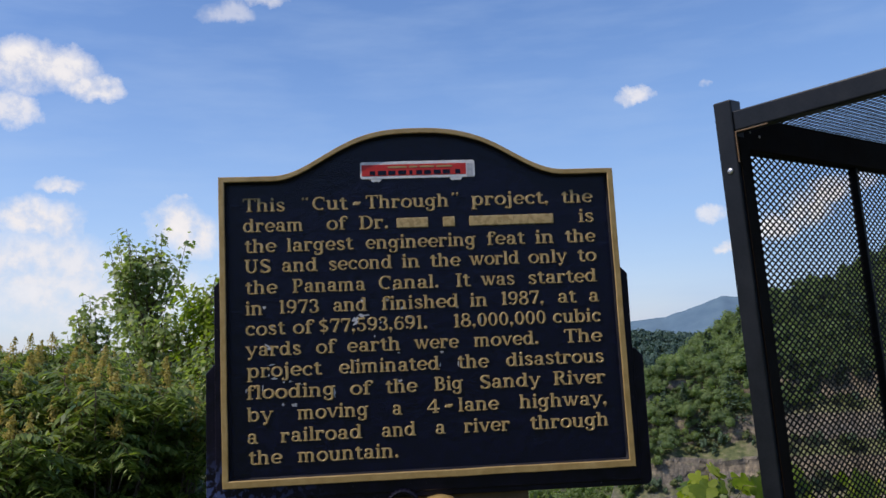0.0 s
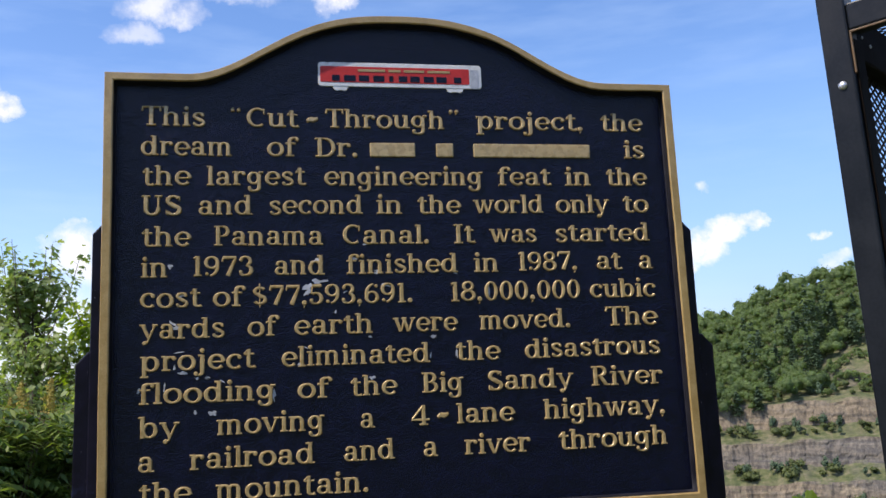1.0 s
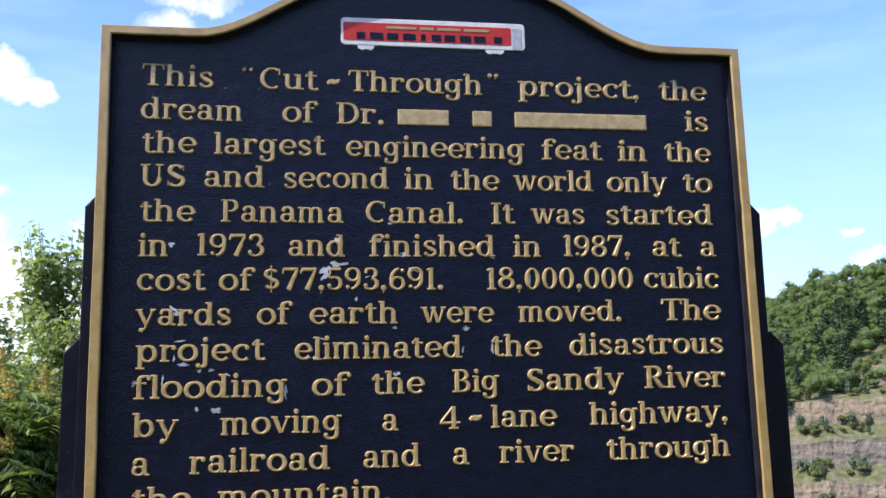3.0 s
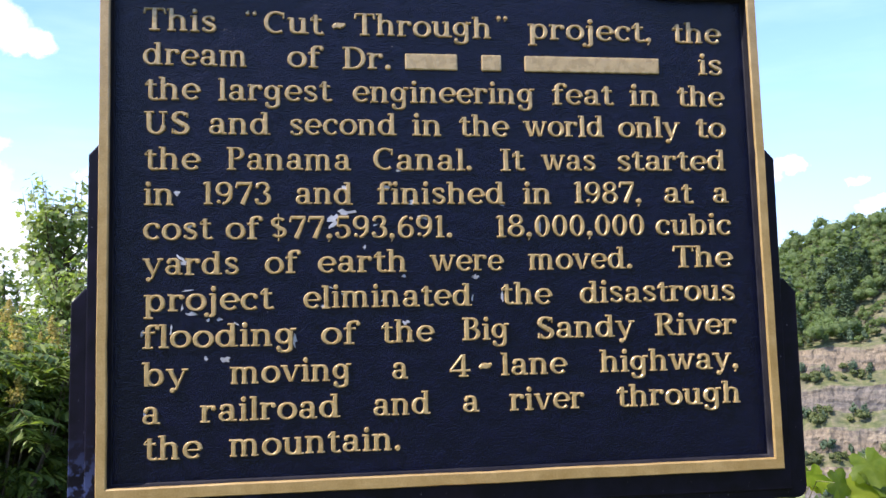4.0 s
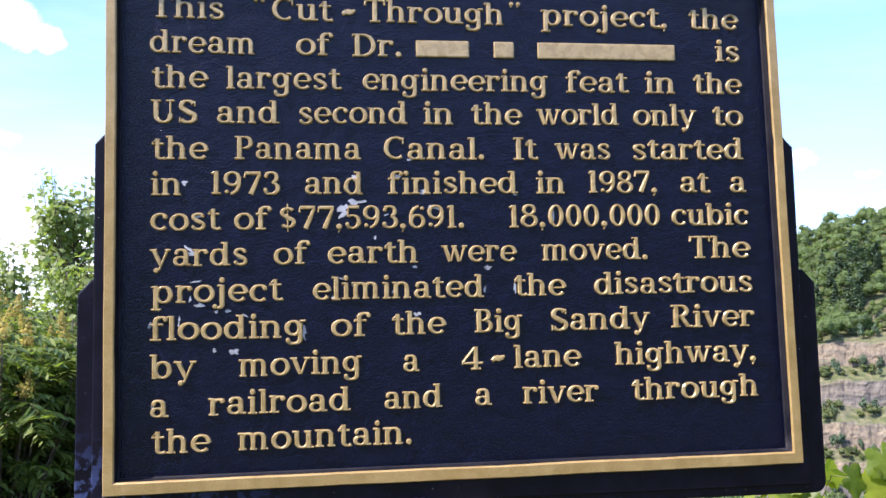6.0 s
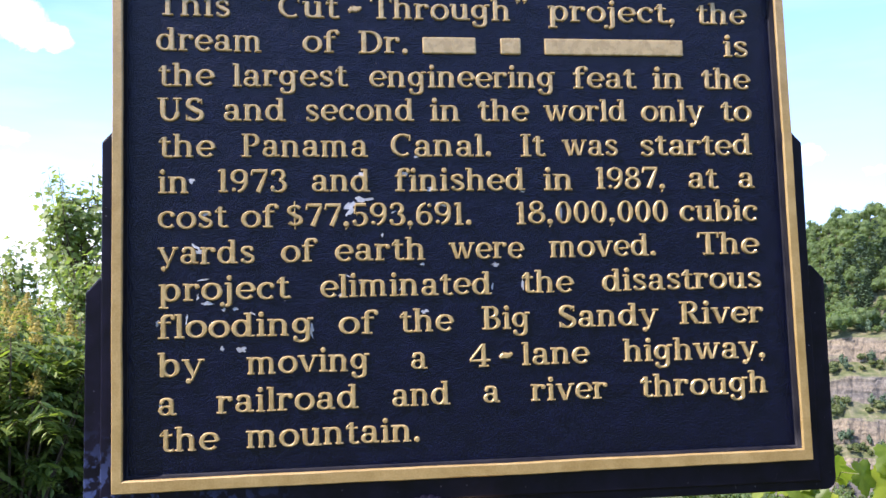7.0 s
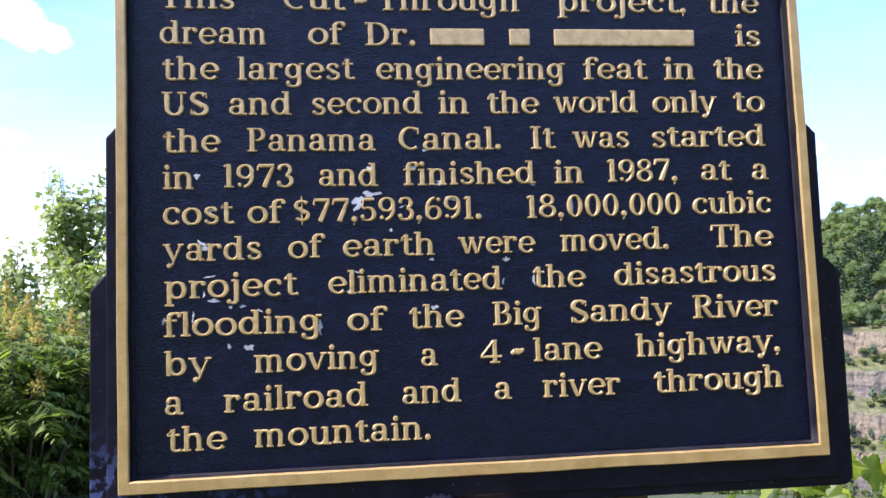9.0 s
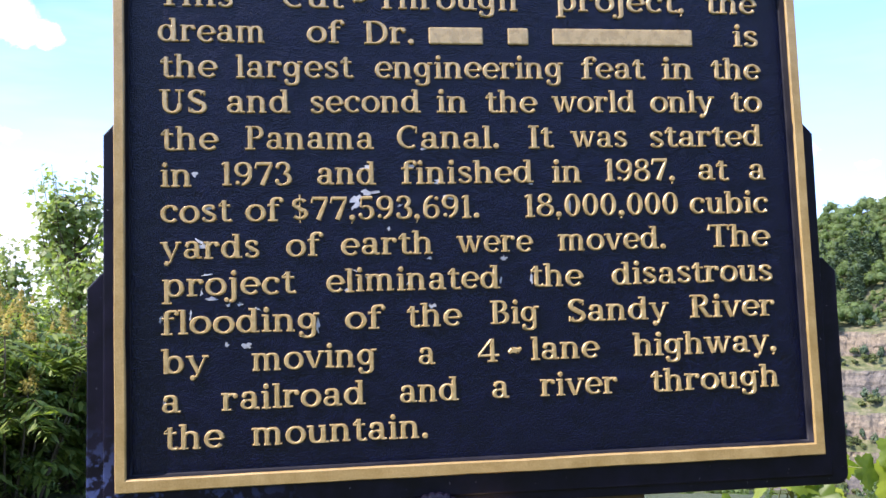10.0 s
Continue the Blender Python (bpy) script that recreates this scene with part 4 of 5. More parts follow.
def crown_cloud(rng, centre, radius, n, lumps, low=-0.35, cores=None):
    """Points and outward ways over a lumpy crown: several swellings over one ellipsoid."""
    centre, radius = np.asarray(centre, float), np.asarray(radius, float)
    lc = unit(rng.normal(size=(lumps, 3)))
    lc[:, 2] = np.abs(lc[:, 2]) * 1.1 + low
    lc = lc * rng.uniform(0.25, 0.70, (lumps, 1))
    lr = rng.uniform(0.20, 0.54, lumps)
    which = rng.integers(0, lumps, n)
    d = unit(rng.normal(size=(n, 3)) + np.array([0, 0, 0.35]))
    p = lc[which] + d * (lr[which] * rng.uniform(0.66, 1.14, n))[:, None]
    if cores is not None:   # the dense inside of each bough
        for c, r in zip(lc, lr):
            cores.append(centre + (c + BALL * r * 0.62) * radius)
    return centre + p * radius, d


# leaves paled and tinged blue for haze over the hillside trees
WOOD = leaf_material("woodland_leaves", (0.120, 0.186, 0.098), (0.280, 0.362, 0.142), 0.56, 0.16, 0.75, each=0.22, mottle=1.1)
# leaf colour shifted to blue-green to paint in the air between
HAZED_WOOD = leaf_material("hazed_woodland_leaves", (0.045, 0.090, 0.085), (0.085, 0.140, 0.110), 0.2, 0.06, 0.85, each=0.25)
PINE = leaf_material("pine_needles", (0.052, 0.090, 0.052), (0.094, 0.145, 0.072), 0.12, 0.3, 0.7)
SCRUB = leaf_material("scrub_leaves", (0.060, 0.095, 0.034), (0.18, 0.21, 0.075), 0.40, 0.12, 0.7)


def forest_edge(az):
    return table(az, (12, -12.0), (16.9, -6.9), (19.8, -6.2), (20.9, -4.9), (25.2, -4.5), (26, -3.1), (28.8, -3.0), (29.4, -2.3), (31, -2.1), (34, -1.9), (78, -1.8))


def build_woods():
    rng = np.random.default_rng(4)
    vs, ps, ss = [], [], []
    placed = []

    def room(p, gap):
        for q in placed:
            if abs(q[0] - p.x) < gap and abs(q[1] - p.y) < gap and (q[0] - p.x) ** 2 + (q[1] - p.y) ** 2 + 0.6 * (q[2] - p.z) ** 2 < gap * gap:
                return False
        placed.append((p.x, p.y, p.z))
        return True

    for _ in range(16000):
        az = rng.uniform(13.5, 42) if rng.random() < 0.93 else rng.uniform(40, 75)
        s = rng.uniform(0.15, 2.04)
        p = hill_point(az, s)
        r = math.hypot(p.x - HOME.x, p.y - HOME.y)
        el = math.degrees(math.atan2(p.z - HOME.z, r))
        if el < forest_edge(az) + 0.5 * noise.noise((az * 0.9, 3, 3)):
            continue
        open_top = table(az, (31.1, -20), (31.6, -0.3), (34.6, 1.4), (36, 2.0), (45, 2.0))
        bare = el < open_top   # open rock and grass above the top step, with a few bushes
        if bare and (noise.noise((az * 1.1, el * 1.3, 11)) < -0.02 or el > open_top - 0.3):
            continue
        big = (0.65 + 1.15 * rng.random() ** 1.6) * (0.5 if bare else 1)
        if not room(p, (2.25 if az < 40 else 6) * big ** 0.8):
            continue
        if not bare and s < 1.62 and rng.random() < (0.30 if 30 < az < 35 and el < 3.6 else 0.10 if az > 27 else 0.03):
            h = 8 * big
            for t in range(9):
                f = t / 8
                m = int(60 * (1 - 0.75 * f)) + 8
                a = rng.uniform(0, 2 * math.pi, m)
                q = rng.uniform(0.25, 1, m) * 2.9 * big * (1 - 0.88 * f)
                pos = np.stack([p.x + q * np.cos(a), p.y + q * np.sin(a), p.z + 0.8 + f * h - 0.30 * q + rng.normal(0, 0.32, m)], 1)
                out = np.stack([np.cos(a), np.sin(a), np.full(m, -0.25)], 1)
                v, _ = blades(pos, np.array([0, 0, 1.0]) + rng.normal(0, 0.35, (m, 3)), out, rng.uniform(0.6, 1.1, m), CLUMP)
                ps.append(v)
            continue
        rad = np.array([3.1, 3.1, 2.9]) * big
        pos, d = crown_cloud(rng, (p.x, p.y, p.z + 2.5 * big), rad, 270 if az < 36.5 else 40, 7, cores=vs)
        v, _ = blades(pos, d + rng.normal(0, 0.26, d.shape), rng.normal(size=d.shape), rng.uniform(0.26, 0.60, len(d)) * big ** 0.6, CLUMP, 0.15)
        vs.append(v)
    for _ in range(620):   # scrub on the benches
        i = int(rng.choice([0, 2, 4, 6, 8], p=[0.1, 0.25, 0.25, 0.25, 0.15]))
        az = rng.uniform(13, 40)
        p = hill_point(az, (i + rng.uniform(0.15, 1.0)) / (len(STEPS) - 1))
        if noise.noise((az * 0.8, i * 2.0, 21)) < -0.10 or not room(p, 1.1):
            continue
        tall = rng.random() < 0.42
        big = rng.uniform(0.6, 1.5)
        rad = np.array([1.25, 1.25, 2.1] if tall else [1.9, 1.9, 1.5]) * big
        pos, d = crown_cloud(rng, (p.x, p.y, p.z + rad[2] * 0.75), rad, 150, 7, cores=ps if tall else ss)
        v, _ = blades(pos, d + rng.normal(0, 0.35, d.shape), rng.normal(size=d.shape), rng.uniform(0.28, 0.55, len(d)), CLUMP, 0.1)
        (ps if tall else ss).append(v)
    for name, got, mat, label in (("hill_woods", vs, WOOD, "dense green deciduous trees covering the hillside"), ("hill_pines", ps, PINE, "dark conifers among the hillside trees"),
                                  ("bench_scrub", ss, SCRUB, "low scrub bushes growing on the rock benches")):
        v = np.concatenate(got)
        tagged(mesh_part(name, v, np.arange(len(v)).reshape(-1, 4), mat, None, label), category="trees" if name != "bench_scrub" else "scrub", kind="stuff")
    vs = []
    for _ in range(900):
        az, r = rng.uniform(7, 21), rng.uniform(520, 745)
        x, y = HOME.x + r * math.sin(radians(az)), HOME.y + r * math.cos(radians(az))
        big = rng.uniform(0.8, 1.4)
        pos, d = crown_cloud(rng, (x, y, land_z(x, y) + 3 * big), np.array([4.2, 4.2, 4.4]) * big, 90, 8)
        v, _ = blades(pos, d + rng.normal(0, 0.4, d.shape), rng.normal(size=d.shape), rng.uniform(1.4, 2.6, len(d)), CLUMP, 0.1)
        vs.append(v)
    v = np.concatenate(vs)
    tagged(mesh_part("valley_woods", v, np.arange(len(v)).reshape(-1, 4), HAZED_WOOD, None, "woods on the far side of the valley, hazed blue-green by colour"), category="trees", kind="stuff")
    vs = []
    for i in range(900):   # valley floor seen below the marker and through the cage
        az, r = (rng.uniform(-8, 36), rng.uniform(95, 228)) if i < 380 else (rng.uniform(-6, 14.5), rng.uniform(200, 430))
        x, y = HOME.x + r * math.sin(radians(az)), HOME.y + r * math.cos(radians(az))
        big = rng.uniform(0.6, 1.2)
        pos, d = crown_cloud(rng, (x, y, land_z(x, y) + 3.4 * big), np.array([3.4, 3.4, 4.0]) * big, 110, 8)
        v, _ = blades(pos, d + rng.normal(0, 0.45, d.shape), rng.normal(size=d.shape), rng.uniform(0.8, 1.4, len(d)), CLUMP, 0.12)
        vs.append(v)
    v = np.concatenate(vs)
    tagged(mesh_part("valley_trees", v, np.arange(len(v)).reshape(-1, 4), WOOD, None, "green trees filling the valley floor"), category="trees", kind="stuff")


build_woods()


def build_brush():
    """Bushes on the bank that falls away behind the marker."""
    rng = np.random.default_rng(12)
    got = []
    for _ in range(520):
        az, r = rng.uniform(-9, 44), 20 * (110 / 20) ** rng.random()
        x, y = HOME.x + r * math.sin(radians(az)), HOME.y + r * math.cos(radians(az))
        big = rng.uniform(0.6, 1.15) * (0.55 + 0.012 * r)
        if r < 24 or math.degrees(math.atan2(land_z(x, y) + 2.2 * big - 1.6, r)) > -11.5:
            continue
        pos, d = crown_cloud(rng, (x, y, land_z(x, y) + 0.8 * big), np.array([1.7, 1.7, 1.5]) * big, 150, 8)
        v, _ = blades(pos, d + rng.normal(0, 0.5, d.shape), rng.normal(size=d.shape), rng.uniform(0.2, 0.4, len(d)) * (0.5 + 0.012 * r), CLUMP, 0.12)
        got.append(v)
    v = np.concatenate(got)
    tagged(mesh_part("slope_brush", v, np.arange(len(v)).reshape(-1, 4), SCRUB, None, "green brush covering the steep bank"), category="brush", kind="stuff")


build_brush()

SUMAC = leaf_material("sumac_leaves", (0.070, 0.128, 0.036), (0.275, 0.340, 0.090), 0.48, 3.5, 0.42)
PANICLE = leaf_material("sumac_flower_heads", (0.35, 0.285, 0.078), (0.60, 0.50, 0.16), 0.55, 8, 0.8, (1.0, 1.0, 0.7))
MAPLE_LEAF = leaf_material("maple_leaves", (0.160, 0.225, 0.085), (0.37, 0.44, 0.185), 0.55, 2.0, 0.42)
BRIGHT_LEAF = leaf_material("bright_young_leaves", (0.13, 0.205, 0.018), (0.29, 0.37, 0.038), 0.62, 2.0, 0.42)


def frond_cloud(rng, base, way, length, droop, pairs=9):
    """Leaflets of one feathered leaf that arches over."""
    base, way = np.asarray(base, float), unit(np.asarray(way, float))
    side = unit(np.cross(way, [0, 0, 1.0]))
    f = np.repeat(np.linspace(0.18, 1.0, pairs), 2)
    sgn = np.tile([1.0, -1.0], pairs)
    pos = base + way * (length * f)[:, None] - np.array([0, 0, 1.0]) * (droop * length * f ** 2)[:, None]
    run = way - np.array([0, 0, 1.0]) * (2 * droop * f)[:, None]
    out = side * sgn[:, None] + 0.45 * run + np.array([0, 0, -0.35]) + rng.normal(0, 0.12, (len(f), 3))
    nrm = np.array([0, 0, 1.0]) + 0.35 * side * sgn[:, None] + rng.normal(0, 0.26, (len(f), 3))
    size = length * 0.32 * np.sin(np.pi * (0.15 + 0.75 * f)) + 0.012
    v, _ = blades(pos, nrm, out, size, LEAFLET, 0.10)
    mid = base + way * (length * np.linspace(0, 1, 6))[:, None] - np.array([0, 0, 1.0]) * (droop * length * np.linspace(0, 1, 6) ** 2)[:, None]
    return v, mid


def sumac(x, y, wide, top, tips, seed):
    """A staghorn sumac thicket plant: bare forked stems, whorls of feathered leaves and upright flower heads."""
    rng = np.random.default_rng(seed)
    z0 = land_z(x, y) - 0.1
    shrub = tagged(new("sumac_shrub"), "leafy sumac shrub with feathered leaves and tan flower heads", "shrub", "sumac thicket", "thing")
    shrub.location = (x, y, z0)
    leaves, stems, heads = [], [], []
    high = top - z0
    for _ in range(tips):
        a, q = rng.uniform(0, 2 * math.pi), wide * math.sqrt(rng.random())
        h = high * (0.98 - 0.22 * (q / wide) ** 2 * rng.random()) * (rng.uniform(0.52, 0.86) if rng.random() < 0.42 else rng.uniform(0.86, 1.0))
        tip = np.array([q * math.cos(a), q * math.sin(a), h])
        foot = np.array([q * 0.35 * math.cos(a), q * 0.35 * math.sin(a), 0.0])
        bend = (foot + tip) / 2 + np.array([q * 0.12 * math.cos(a), q * 0.12 * math.sin(a), 0.1])
        mesh_part("stem", *tube([foot, (foot + bend) / 2, bend, (bend + tip) / 2, tip], [0.014, 0.012, 0.010, 0.008, 0.006], 5), BARK, shrub)
        for k in range(int(rng.integers(9, 14))):
            b, e = 2.4 * k + rng.uniform(0, 0.6), rng.uniform(-0.15, 0.75)
            start = tip - np.array([0, 0, 0.026 * k])
            v, mid = frond_cloud(rng, start, (math.cos(b), math.sin(b), e), rng.uniform(0.26, 0.48), rng.uniform(0.25, 0.8))
            leaves.append(v)
            stems.append(tube(list(mid[::2]), [0.0035, 0.003, 0.002], 3))
        for k in range(9):   # older leaves down the stem
            g = rng.uniform(0.2, 0.9)
            q0 = foot + (tip - foot) * g
            b = rng.uniform(0, 2 * math.pi)
            v, mid = frond_cloud(rng, q0, (math.cos(b), math.sin(b), rng.uniform(0.0, 0.5)), rng.uniform(0.28, 0.48), rng.uniform(0.3, 0.7))
            leaves.append(v)
        if rng.random() < 0.52 and h > high * 0.45:
            heads.append(tip)
    v = np.concatenate(leaves)
    tagged(mesh_part("foliage", v, np.arange(len(v)).reshape(-1, 4), SUMAC, shrub), kind="stuff")
    tagged(mesh_part("stalk_tangle", *gather(stems), BARK, shrub, "thin leaf stalks"), kind="stuff")
    for tip in heads:
        hh, lean = rng.uniform(0.17, 0.30), rng.normal(0, 0.11, 2)
        n = 190
        f, a = rng.random(n) ** 1.25, rng.uniform(0, 2 * math.pi, n)
        r = (0.080 * (1 - f) ** 0.75 * np.minimum(1, 0.4 + 4 * f) + 0.004) * rng.uniform(0.35, 1.15, n) * (1 + 0.25 * np.sin(5 * a + 9 * f))
        out = np.stack([np.cos(a), np.sin(a), np.full(n, 0.8)], 1)
        pos = np.stack([tip[0] + lean[0] * f * hh + r * np.cos(a), tip[1] + lean[1] * f * hh + r * np.sin(a), tip[2] - 0.01 + f * hh], 1)
        v, q = blades(pos, out + rng.normal(0, 0.5, out.shape), np.array([0, 0, 1.0]) + 0.6 * out + rng.normal(0, 0.3, out.shape), rng.uniform(0.016, 0.034, n), CLUMP)
        tagged(mesh_part("flower_head", v, q, PANICLE, shrub), "upright feathery tan-yellow flower head", kind="stuff")


for i, (x, y, wide, top, tips) in enumerate([(-4.9, 7.6, 0.85, 1.98, 30), (-4.1, 6.7, 0.80, 1.76, 30), (-3.3, 7.6, 0.85, 1.86, 30), (-2.6, 6.6, 0.75, 1.62, 28), (-2.05, 7.3, 0.65, 1.40, 22),
                                             (-3.3, 6.0, 0.70, 1.36, 24), (-4.9, 6.0, 0.75, 1.50, 26), (-5.8, 7.0, 0.85, 1.95, 24), (-3.9, 8.6, 0.85, 1.98, 26), (-4.9, 8.8, 0.85, 2.02, 20), (-2.5, 8.3, 0.8, 1.66, 22),
                                             (-6.7, 7.9, 0.9, 2.05, 20), (-6.4, 6.2, 0.85, 1.8, 22)]):
    sumac(x, y, wide, top, tips, 100 + i)


def tree(name, label, x, y, top, wide, leader_n, per, leaf, outline, mat, seed, base_z=None, lean=0.0, category="tree", shoots=0):
    """A slim young tree: tapering trunk, rising limbs with twigs, and leaves set along them."""
    rng = np.random.default_rng(seed)
    z0 = land_z(x, y) - 0.15 if base_z is None else base_z
    thing = tagged(new(name), label, category, kind="thing")
    thing.location = (x, y, z0)
    high = top - z0
    trunk = [np.array([lean * f * high + 0.05 * math.sin(5 * f), 0.04 * math.cos(7 * f), f * high * 0.96]) for f in np.linspace(0, 1, 9)]
    mesh_part("trunk", *tube(trunk, np.linspace(0.011 * high, 0.003, 9), 8), BARK, thing, "slender grey-brown trunk", True)
    pos, way, twigs = [], [], []
    for k in range(leader_n):
        f0 = rng.uniform(0.28, 0.93)
        start = np.array([np.interp(f0, np.linspace(0, 1, 9), [q[c] for q in trunk]) for c in range(3)])
        a = rng.uniform(0, 2 * math.pi)
        reach = wide * (1.05 - 0.75 * f0 ** 2) * rng.uniform(0.6, 1.1)
        rise = rng.uniform(0.5, 1.1) * (0.35 + 0.3 * high * (1 - f0))
        end = start + np.array([reach * math.cos(a), reach * math.sin(a), min(rise, high * 1.0 - start[2] + 0.05 * rng.random())])
        mid = (start + end) / 2 + np.array([0.15 * reach * math.cos(a), 0.15 * reach * math.sin(a), -0.05])
        if k < shoots:   # upright leading shoots
            f0 = rng.uniform(0.45, 0.7)
            start = np.array([np.interp(f0, np.linspace(0, 1, 9), [q[c] for q in trunk]) for c in range(3)])
            reach = wide * (0.2 + 0.75 * (k + 0.5) / shoots)
            end = np.array([start[0] + reach * math.cos(a), start[1] + reach * math.sin(a), high * (1.02 - 0.16 * (reach / wide) ** 1.3 * rng.random())])
            mid = (start + end) / 2 + np.array([0.22 * reach * math.cos(a), 0.22 * reach * math.sin(a), -0.05])
        elif shoots:
            end[2] = min(end[2], high * 0.84)
        limb = [start, (start + mid) / 2, mid, (mid + end) / 2, end]
        mesh_part("limb", *tube(limb, [0.014, 0.011, 0.008, 0.006, 0.003], 5), BARK, thing)
        for _ in range(per):
            g = rng.uniform(0.2, 1.02) * 4
            i = min(int(g), 3)
            p = limb[i] + (limb[i + 1] - limb[i]) * (g - i)
            d = unit(rng.normal(size=3) + np.array([math.cos(a), math.sin(a), 0.1]) * 0.5)
            s = rng.uniform(0.03, 0.13 if k < shoots else 0.22)
            pos.append(p + d * s)
            way.append(d)
            if rng.random() < 0.2:
                twigs.append(tube([p, p + d * s], [0.003, 0.0015], 3))
    for _ in range(int(per * 1.6)):   # the leading shoot
        f = rng.uniform(0.7, 1.03)
        start = np.array([np.interp(f, np.linspace(0, 1, 9), [q[c] for q in trunk]) for c in range(3)])
        d = unit(rng.normal(size=3))
        pos.append(start + d * rng.uniform(0.03, 0.13))
        way.append(d)
    pos, way = np.array(pos), np.array(way)
    nrm = np.array([0, 0, 0.9]) + 0.6 * way + rng.normal(0, 0.4, way.shape)
    v, q = blades(pos, nrm, way + np.array([0, 0, -0.35]), rng.uniform(0.7, 1.25, len(pos)) * leaf, outline, 0.18)
    tagged(mesh_part("crown", v, q, mat, thing, "leafy crown with gaps between the boughs"), kind="stuff")
    if twigs:
        tagged(mesh_part("twig_spray", *gather(twigs), BARK, thing), kind="stuff")
    return thing


tree("maple_tree", "slim young maple with green lobed leaves behind the sumac", -3.55, 11.85, 3.66, 0.80, 44, 40, 0.10, MAPLE, MAPLE_LEAF, 31, shoots=9)
tree("maple_tree", "slim young maple with green lobed leaves behind the sumac", -3.80, 12.2, 3.42, 0.40, 14, 26, 0.095, MAPLE, MAPLE_LEAF, 32, shoots=4)
tree("maple_sapling", "thin maple sapling rising from the sumac thicket", -3.95, 10.7, 2.64, 0.36, 18, 26, 0.085, MAPLE, MAPLE_LEAF, 33, shoots=3)
tree("maple_sapling", "thin maple sapling rising from the sumac thicket", -4.22, 10.7, 2.42, 0.32, 15, 26, 0.085, MAPLE, MAPLE_LEAF, 34, shoots=3)
tree("young_tree", "young tree with bright yellow-green leaves beside the maple", -2.10, 9.4, 2.72, 0.60, 30, 64, 0.085, OVAL, BRIGHT_LEAF, 35)
tree("young_tree", "young tree with fresh green leaves beside the sumac", -1.35, 9.0, 2.55, 0.70, 30, 60, 0.085, OVAL, BRIGHT_LEAF, 36)
tree("young_tree", "low leafy young tree beside the sumac thicket", -2.75, 9.4, 2.25, 0.60, 26, 56, 0.08, OVAL, MAPLE_LEAF, 37)

tree("young_tree", "low leafy young tree at the edge of the thicket", -1.45, 7.7, 1.85, 0.70, 34, 60, 0.075, OVAL, MAPLE_LEAF, 38)

VINE = leaf_material("vine_leaves", (0.12, 0.195, 0.022), (0.43, 0.50, 0.065), 0.58, 6.0, 0.40, (1.2, 1.2, 0.4), 0.7, True)
VINE_STEM = paint("vine_stem", (0.10, 0.12, 0.03), (0.20, 0.17, 0.07), 0.7, 30)


def vine_leaf_mesh(seed):
    """A broad toothed vine leaf, folded along its ribs."""
    rnd = random.Random(seed)
    bm = bmesh.new()
    mid = bm.verts.new((0.12, 0, 0.0))
    rim = []
    n = 44
    for k in range(n):
        a = math.pi * (2 * k / n - 1)
        lobe = 0.62 + 0.24 * abs(math.cos(2.5 * a)) ** 1.5
        lobe *= 0.62 if abs(a) > 2.9 else 1
        r = lobe * (1.0 + (0.06 if k % 2 else -0.03)) * (0.58 if abs(a) > 1.9 else 0.66)
        x, y = 0.18 + r * math.cos(a), r * math.sin(a)
        rim.append(bm.verts.new((x, y, 0.07 * math.cos(5 * a) * r - 0.22 * r * r + rnd.uniform(-0.015, 0.015))))
    for k in range(n):
        bm.faces.new((mid, rim[k], rim[(k + 1) % n]))
    me = bpy.data.meshes.new("leaf")
    bm.to_mesh(me)
    bm.free()
    me.materials.append(VINE)
    for p in me.polygons:
        p.use_smooth = True
    return me


VINE_LEAVES = [vine_leaf_mesh(k) for k in range(4)]


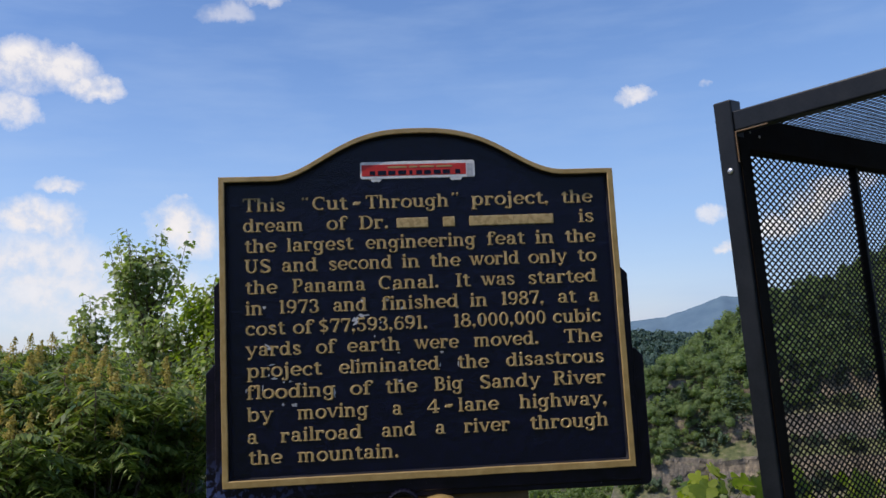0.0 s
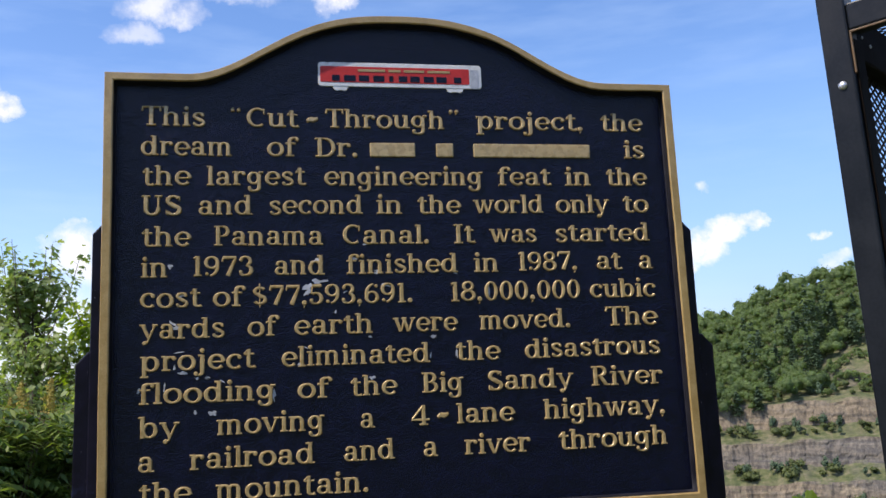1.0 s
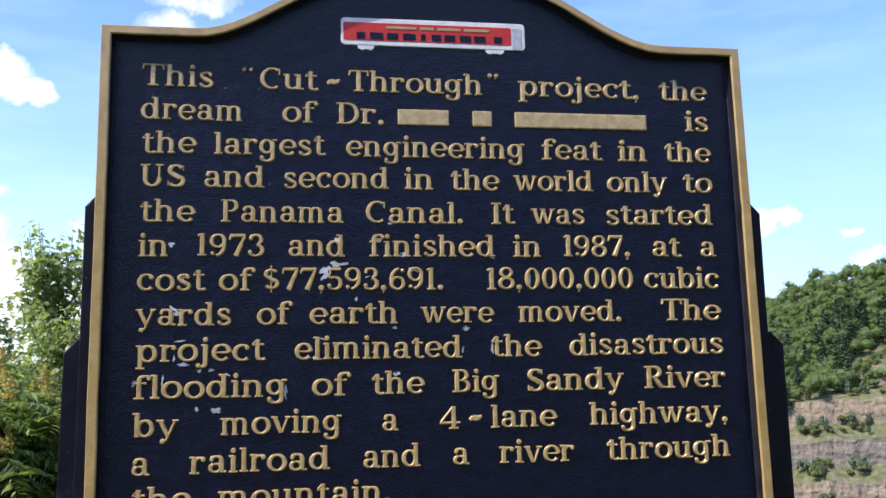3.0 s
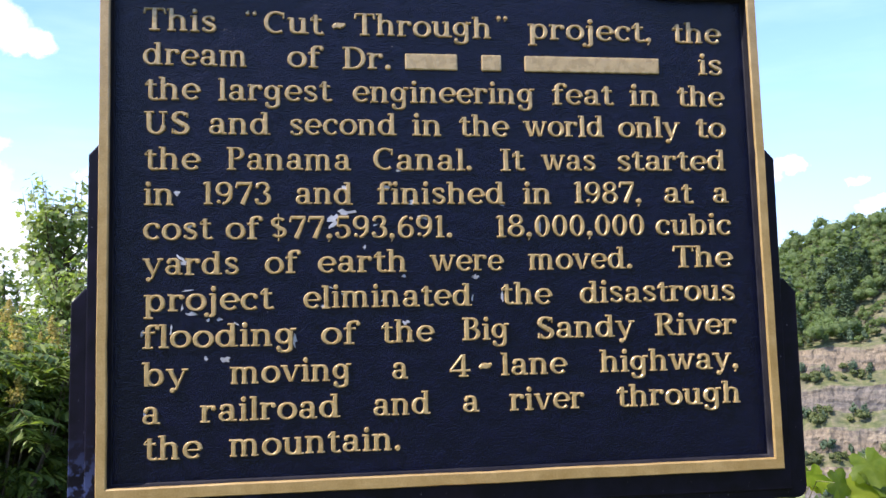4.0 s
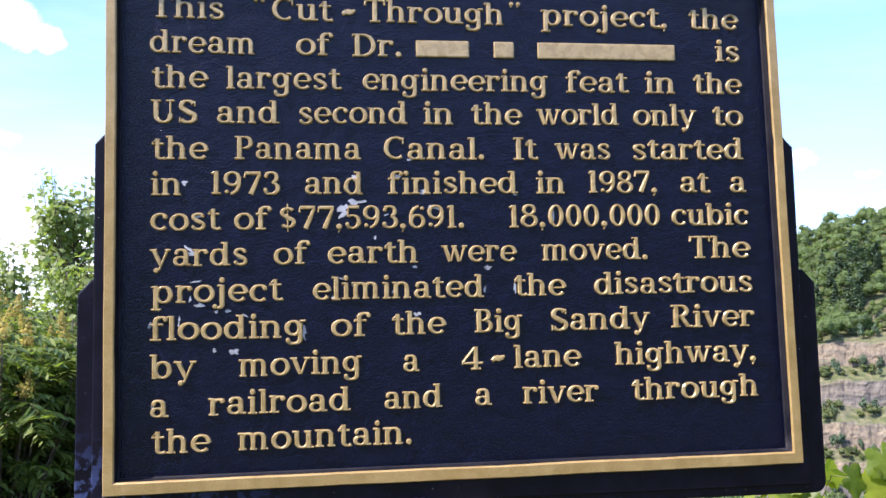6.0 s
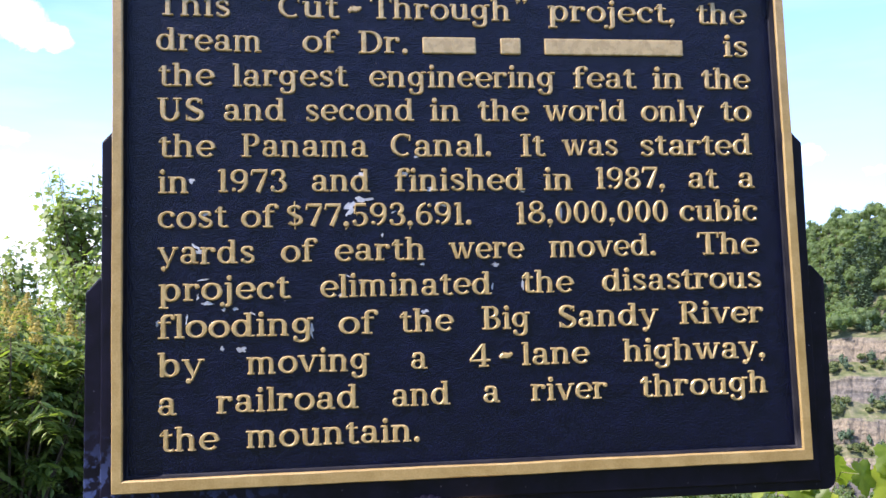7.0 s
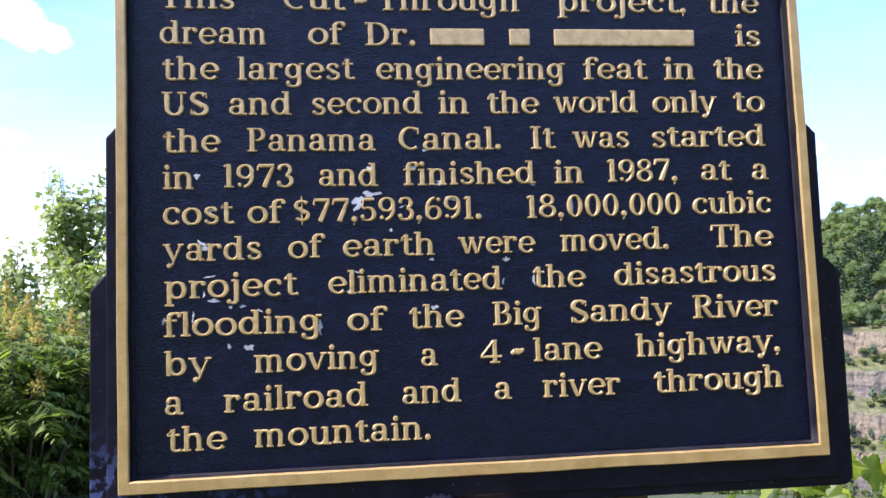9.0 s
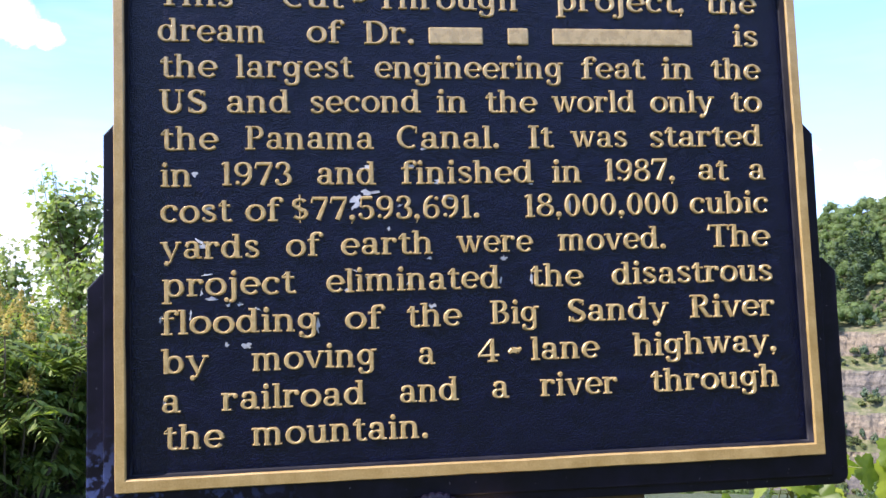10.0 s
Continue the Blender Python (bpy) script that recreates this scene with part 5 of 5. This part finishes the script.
def vine(x, y, top, wide, count, seed, size, drop):
    rng = random.Random(seed)
    z0 = land_z(x, y) - 0.1
    thing = tagged(new("vine_bush"), "tangled vine bush with broad sunlit yellow-green leaves", "bush", "vines round the marker", "thing")
    thing.location = (x, y, z0)
    high = top - z0
    stems = []
    for s in range(5):
        a = 1.26 * s + rng.uniform(0, 0.8)
        p = [Vector((0.5 * wide * f * math.cos(a + f), 0.5 * wide * f * math.sin(a + f), high * f * rng.uniform(0.86, 0.95))) for f in (0, 0.3, 0.6, 0.85, 1)]
        mesh_part("stem", *tube(p, [0.009, 0.008, 0.006, 0.005, 0.003], 5), VINE_STEM, thing, "thin green-brown stem")
    for k in range(int(count * 1.5)):
        a, q = rng.uniform(0, 2 * math.pi), wide * math.sqrt(rng.random())
        f = 1 - drop * rng.random() ** 1.4
        p = Vector((q * math.cos(a), q * math.sin(a), high * f * (1 - 0.10 * (q / wide) ** 2)))
        up = Vector((0.7 * math.cos(a) + rng.uniform(-0.5, 0.5), 0.7 * math.sin(a) - 0.35 + rng.uniform(-0.5, 0.5), rng.uniform(0.25, 1.1))).normalized()
        tip = Vector((math.cos(a), math.sin(a), rng.uniform(-0.9, -0.1)))
        tip = (tip - up * tip.dot(up)).normalized()
        ob = new("leaf", VINE_LEAVES[k % 4])
        ob.parent = thing
        m = Matrix.Identity(4)
        m.col[0][:3], m.col[1][:3], m.col[2][:3] = tip, up.cross(tip), up
        ob.matrix_basis = Matrix.Translation(p) @ m @ Matrix.Scale(size * rng.uniform(0.6, 1.2), 4)
        stems.append(tube([p, p + tip * -0.03 - up * 0.04, p * 0.96 - up * 0.10], [0.0016, 0.0018, 0.002], 3))
    tagged(mesh_part("petiole_tangle", *gather(stems), VINE_STEM, thing), kind="stuff")


for i, (x, y, top, wide, count, size, drop) in enumerate([(1.72, 1.22, 1.14, 0.17, 26, 0.12, 0.62), (1.66, 1.20, 1.21, 0.05, 7, 0.08, 0.12), (1.97, 1.22, 1.13, 0.035, 2, 0.17, 0.06), (2.06, 1.20, 1.03, 0.13, 14, 0.14, 0.62), (2.28, 1.27, 1.11, 0.17, 24, 0.12, 0.62),
                                                    (2.52, 1.15, 1.09, 0.20, 26, 0.11, 0.62), (1.38, 1.12, 1.00, 0.28, 40, 0.115, 0.62), (0.98, 1.15, 0.99, 0.22, 26, 0.11, 0.62), (-0.22, 0.72, 1.20, 0.14, 22, 0.092, 0.62), (0.28, 0.85, 1.12, 0.16, 22, 0.092, 0.62),
                                                    (2.75, 1.7, 1.0, 0.3, 30, 0.11, 0.62)]):
    vine(x, y, top, wide, count, 200 + i, size, drop)
